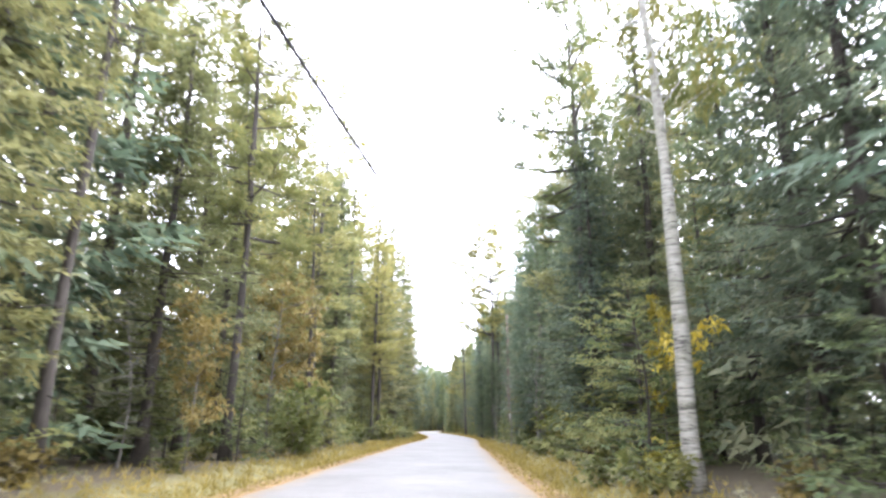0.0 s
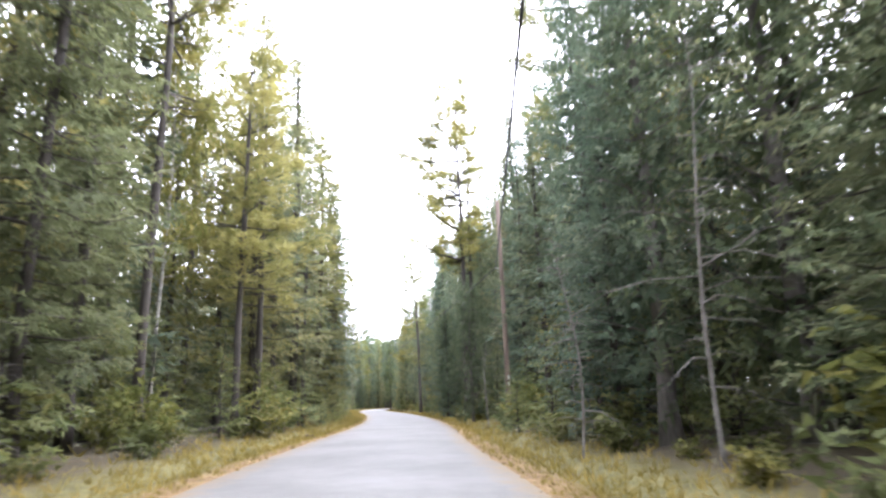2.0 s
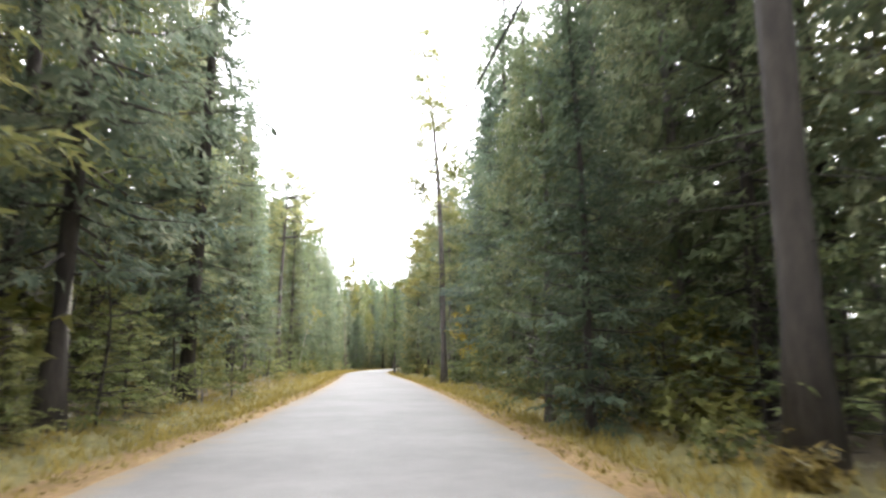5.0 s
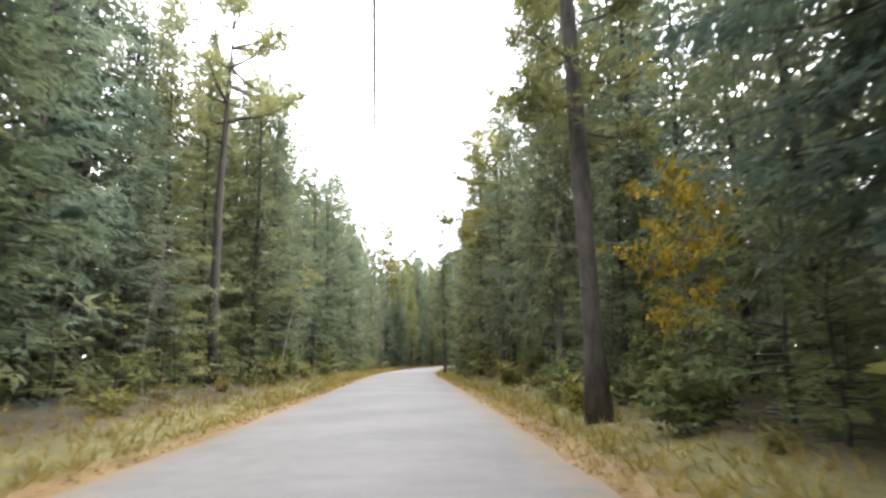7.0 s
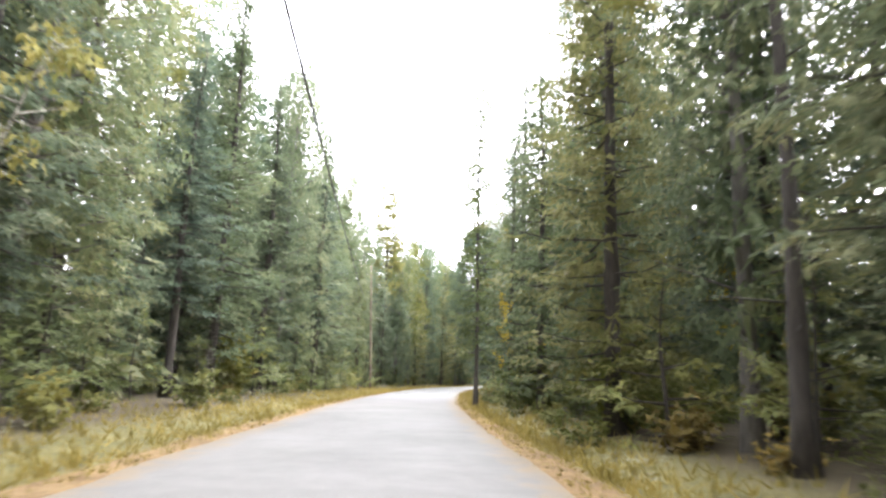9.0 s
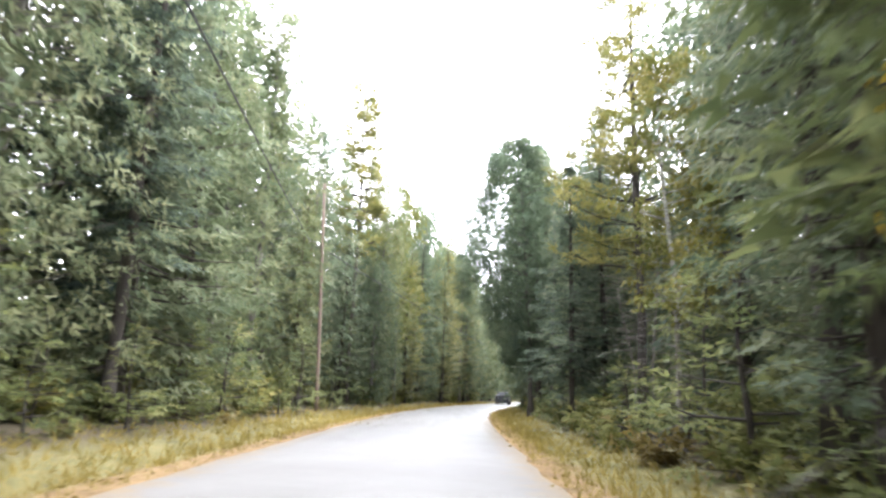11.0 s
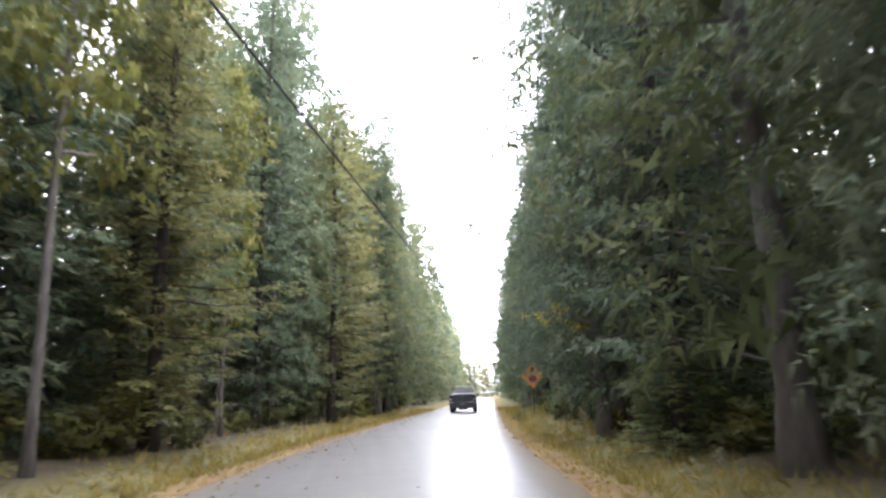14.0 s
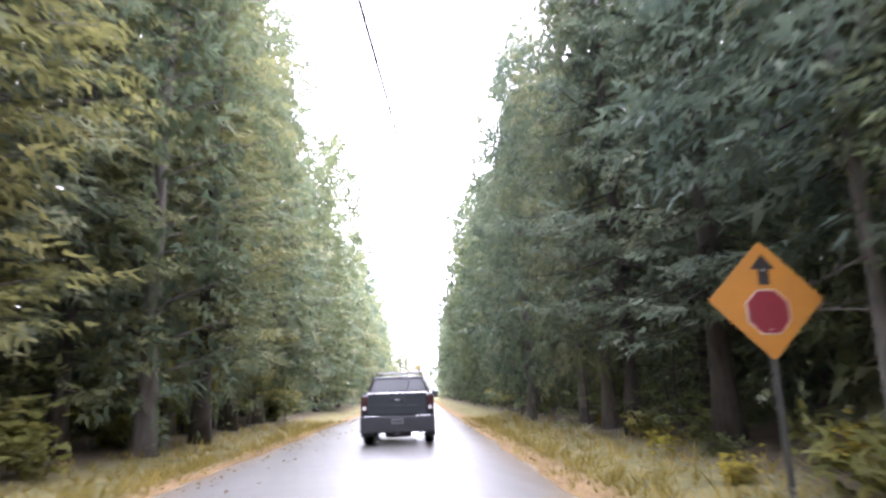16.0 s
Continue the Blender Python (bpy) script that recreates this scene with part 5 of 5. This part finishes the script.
def tinted_glass():
    n = Nodes("tinted_glass")
    n.put(n.p, "Specular IOR Level", 0.4)
    return n.set(Base_Color=(0.03, 0.036, 0.04, 1), Roughness=0.1)


GLASS = tinted_glass()


def loft(sections, n=6):
    """A body through sections (y, half width, bottom, top, corner radius)."""
    bm = bmesh.new()
    rings = []
    for y, w, z0, z1, r in sections:
        pts = []
        for sx, sz, a0 in ((1, 1, 0), (-1, 1, 90), (-1, -1, 180), (1, -1, 270)):
            cx, cz = sx * (w - r), (z1 - r) if sz > 0 else (z0 + r)
            for k in range(n + 1):
                a = radians(a0 + 90 * k / n)
                pts.append((cx + r * math.cos(a), y, cz + r * math.sin(a)))
        rings.append([bm.verts.new(p) for p in pts])
    m = len(rings[0])
    for a, b in zip(rings, rings[1:]):
        for k in range(m):
            bm.faces.new((a[k], b[k], b[(k + 1) % m], a[(k + 1) % m]))
    bm.faces.new(rings[0]), bm.faces.new(rings[-1][::-1])
    bmesh.ops.recalc_face_normals(bm, faces=bm.faces)
    return bm


def quad_slab(corners, depth):
    """A thin pane through four corners, thickened along its normal."""
    bm = bmesh.new()
    c = [Vector(p) for p in corners]
    nrm = (c[1] - c[0]).cross(c[3] - c[0]).normalized() * depth
    a, b = [bm.verts.new(p) for p in c], [bm.verts.new(p - nrm) for p in c]
    bm.faces.new(a), bm.faces.new(b[::-1])
    for i in range(4):
        bm.faces.new((a[(i + 1) % 4], a[i], b[i], b[(i + 1) % 4]))
    bmesh.ops.recalc_face_normals(bm, faces=bm.faces)
    return bm


def wheel(root, x, y):
    t = bmesh.new()
    prof = [(0.24, 0.11), (0.33, 0.125), (0.375, 0.105), (0.39, 0.06), (0.39, -0.06), (0.375, -0.105), (0.33, -0.125), (0.24, -0.11)]
    seg = 28
    rings = [[t.verts.new((x + w, y + r * math.cos(2 * math.pi * k / seg), 0.39 + r * math.sin(2 * math.pi * k / seg))) for r, w in prof] for k in range(seg)]
    for k in range(seg):
        a, b = rings[k], rings[(k + 1) % seg]
        for j in range(len(prof)):
            t.faces.new((a[j], a[(j + 1) % len(prof)], b[(j + 1) % len(prof)], b[j]))
    bmesh.ops.recalc_face_normals(t, faces=t.faces)
    w = new("wheel")
    w.parent = root
    part("tyre", t, BLACK, w, "black rubber tyre", True)
    rim = bmesh.new()
    bmesh.ops.create_cone(rim, cap_ends=True, segments=24, radius1=0.25, radius2=0.25, depth=0.19, matrix=Matrix.Translation((x, y, 0.39)) @ Matrix.Rotation(radians(90), 4, "Y"))
    part("rim", rim, METAL, w, "grey metal rim")


def truck(x, y, turn):
    root = tagged(new("pickup_truck"), "dark slate pickup truck with roof rack on the road", "pickup truck")
    root.location, root.rotation_euler, root.scale = (x, y, 0.06), (0, 0, turn), (0.925, 0.925, 0.925)
    body = part("body", loft([(0.06, 0.93, 0.5, 1.3, 0.12), (0.12, 0.985, 0.46, 1.34, 0.12), (0.6, 1.0, 0.44, 1.35, 0.12), (1.9, 1.0, 0.44, 1.33, 0.12), (3.9, 1.0, 0.44, 1.26, 0.14), (4.4, 0.98, 0.44, 1.2, 0.14), (5.3, 0.95, 0.46, 1.1, 0.16), (5.55, 0.85, 0.52, 0.98, 0.16)]), BODY, root, smooth=True)
    for yy in (1.15, 4.55):
        for s in (-1, 1):
            bm = bmesh.new()
            bmesh.ops.create_cone(bm, cap_ends=True, segments=24, radius1=0.47, radius2=0.47, depth=0.06, matrix=Matrix.Translation((s * 0.985, yy, 0.42)) @ Matrix.Rotation(radians(90), 4, "Y"))
            bmesh.ops.delete(bm, geom=[v for v in bm.verts if v.co.z < 0.3], context="VERTS")
            part("wheel_arch", bm, PLASTIC, body, "dark plastic wheel arch")
            wheel(root, s * 0.87, yy)
    cab = bmesh.new()
    low = [(-0.92, 1.0, 1.3), (0.92, 1.0, 1.3), (0.92, 4.3, 1.22), (-0.92, 4.3, 1.22)]
    top = [(-0.72, 1.16, 1.83), (0.72, 1.16, 1.83), (0.7, 3.35, 1.85), (-0.7, 3.35, 1.85)]
    a, b = [cab.verts.new(p) for p in low], [cab.verts.new(p) for p in top]
    cab.faces.new(b), cab.faces.new(a[::-1])
    for i in range(4):
        cab.faces.new((a[i], a[(i + 1) % 4], b[(i + 1) % 4], b[i]))
    bmesh.ops.recalc_face_normals(cab, faces=cab.faces)
    bmesh.ops.bevel(cab, geom=list(cab.edges), offset=0.07, segments=3, affect="EDGES", profile=0.6)
    cab = part("cab", cab, BODY, root, smooth=True)
    lean = lambda f, w, o=-0.018: (w, 1.0 + 0.16 * f + o, 1.3 + 0.53 * f)
    part("rear_window", quad_slab([lean(0.25, -0.76), lean(0.25, 0.76), lean(0.84, 0.65), lean(0.84, -0.65)], 0.012), GLASS, cab, "dark tinted rear window")
    part("window_frame", quad_slab([lean(0.18, -0.84, -0.008), lean(0.18, 0.84, -0.008), lean(0.93, 0.7, -0.008), lean(0.93, -0.7, -0.008)], 0.008), BLACK, cab, "black window surround")
    part("brake_lamp", quad_slab([lean(0.92, -0.16, -0.03), lean(0.92, 0.16, -0.03), lean(0.97, 0.16, -0.03), lean(0.97, -0.16, -0.03)], 0.02), LENS, cab, "thin red lamp strip")
    for s in (-1, 1):
        part("side_window", quad_slab([(s * 0.9, 1.75, 1.4), (s * 0.9, 3.9, 1.36), (s * 0.755, 3.25, 1.76), (s * 0.755, 1.9, 1.76)], 0.02 * s), GLASS, cab, "dark side window")
    part("windscreen", quad_slab([(-0.78, 4.12, 1.34), (0.78, 4.12, 1.34), (0.66, 3.5, 1.78), (-0.66, 3.5, 1.78)], -0.02), GLASS, cab)
    bm = bmesh.new()
    box(bm, -0.78, 0.78, 0.015, 0.1, 0.8, 1.36, 0.03)
    gate = part("tailgate", bm, BODY, root, smooth=False)
    # Cap rail is chrome to stand in for the highlight along the edge.
    bm = bmesh.new()
    box(bm, -0.8, 0.8, 0.0, 0.12, 1.345, 1.385, 0.012)
    part("top_rail", bm, CHROME, gate, "cap rail in pale chrome for the edge highlight")
    bm = bmesh.new()
    box(bm, -0.2, 0.2, 0.0, 0.03, 1.13, 1.25, 0.012)
    part("handle", bm, PLASTIC, gate, "dark recessed handle")
    bm = bmesh.new()
    box(bm, -0.62, 0.62, 0.004, 0.03, 1.0, 1.04, 0.008)
    part("crease_trim", bm, PLASTIC, gate)
    bm = bmesh.new()
    box(bm, -0.07, 0.07, -0.008, 0.02, 1.17, 1.2, 0.008)
    part("badge", bm, METAL, gate, "small plain metal badge")
    for s in (-1, 1):
        bm = bmesh.new()
        box(bm, min(s * 0.79, s * 0.97), max(s * 0.79, s * 0.97), 0.02, 0.25, 0.88, 1.31, 0.03)
        lamp = part("tail_lamp", bm, LENS, root, "dark red tail lamp")
        bm = bmesh.new()
        box(bm, min(s * 0.83, s * 0.93), max(s * 0.83, s * 0.93), 0.0, 0.05, 0.93, 1.03, 0.01)
        part("reversing_lens", bm, CLEAR, lamp, "pale clear lens")
    bm = bmesh.new()
    box(bm, -0.99, 0.99, -0.08, 0.2, 0.34, 0.77, 0.05)
    bumper = part("rear_bumper", bm, PLASTIC, root, "dark plastic step bumper")
    for s in (-1, 1):
        bm = bmesh.new()
        box(bm, min(s * 0.5, s * 0.88), max(s * 0.5, s * 0.88), -0.085, 0.1, 0.755, 0.782, 0.008)
        part("step_pad", bm, CHROME, bumper, "worn pale step pad")
    bm = bmesh.new()
    box(bm, -0.16, 0.16, -0.09, -0.06, 0.56, 0.7, 0.008)
    part("plate", bm, DULL, bumper, "small dull number plate")
    bm = bmesh.new()
    box(bm, -0.12, 0.12, -0.094, -0.088, 0.615, 0.65)
    part("plate_bar", bm, PLASTIC, bumper)
    bm = bmesh.new()
    box(bm, -0.06, 0.06, -0.12, 0.3, 0.28, 0.37, 0.01)
    part("tow_hitch", bm, BLACK, root)
    bm = bmesh.new()
    box(bm, -0.5, 0.5, 0.6, 5.0, 0.3, 0.52, 0.05)
    part("chassis", bm, BLACK, root)
    bm = bmesh.new()
    tube(bm, [(-0.86, 1.15, 0.39), (-0.14, 1.15, 0.39), (0.14, 1.15, 0.39), (0.86, 1.15, 0.39)], [0.07, 0.09, 0.09, 0.07], 10)
    bmesh.ops.create_uvsphere(bm, u_segments=12, v_segments=8, radius=0.19, matrix=Matrix.Translation((0.05, 1.15, 0.36)))
    part("rear_axle", bm, BLACK, root, "black axle with its housing", True)
    bm = bmesh.new()
    tube(bm, [(0, 0.62, 0.3 + q) for q in (-0.1, -0.08, 0.08, 0.1)], [0.3, 0.36, 0.36, 0.3], 20)
    part("spare_wheel", bm, BLACK, root, "spare wheel slung under the bed", True)
    for side_x in (-0.87, 0.87):
        bm = bmesh.new()
        box(bm, side_x - 0.15, side_x + 0.15, 0.62, 0.64, 0.2, 0.62, 0.004)
        part("mud_flap", bm, BLACK, root, "black rubber mud flap")
    bm = bmesh.new()
    tube(bm, [(0.22, 1.02, 1.38), (0.3, 0.99, 1.62), (0.33, 0.98, 1.78)], [0.01, 0.008, 0.006], 6)
    part("antenna", bm, BLACK, root, "thin black antenna")
    bm = bmesh.new()
    tube(bm, [(0.62, 0.9, 0.3), (0.62, 0.3, 0.29), (0.66, -0.06, 0.28)], [0.04] * 3, 12)
    part("exhaust_pipe", bm, CHROME, root, "bright exhaust tip")
    for s in (-1, 1):
        bm = bmesh.new()
        tube(bm, [(s * 0.62, 1.3, 1.82), (s * 0.62, 1.4, 1.93), (s * 0.61, 3.1, 1.95), (s * 0.61, 3.25, 1.85)], [0.02] * 4, 8)
        part("rack_rail", bm, PLASTIC, root, "black roof rail")
        bm = bmesh.new()
        box(bm, min(s * 1.0, s * 1.2), max(s * 1.0, s * 1.2), 3.7, 3.82, 1.2, 1.4, 0.03)
        box(bm, min(s * 0.88, s * 1.02), max(s * 0.88, s * 1.02), 3.74, 3.8, 1.22, 1.27)
        part("door_mirror", bm, PLASTIC, root, "black door mirror")
    for yy in (1.5, 2.25, 3.0):
        bm = bmesh.new()
        box(bm, -0.64, 0.64, yy, yy + 0.06, 1.94, 1.965, 0.008)
        part("rack_bar", bm, METAL, root, "grey roof crossbar")
    return root


truck(5.52, 257.5, radians(-10.7))
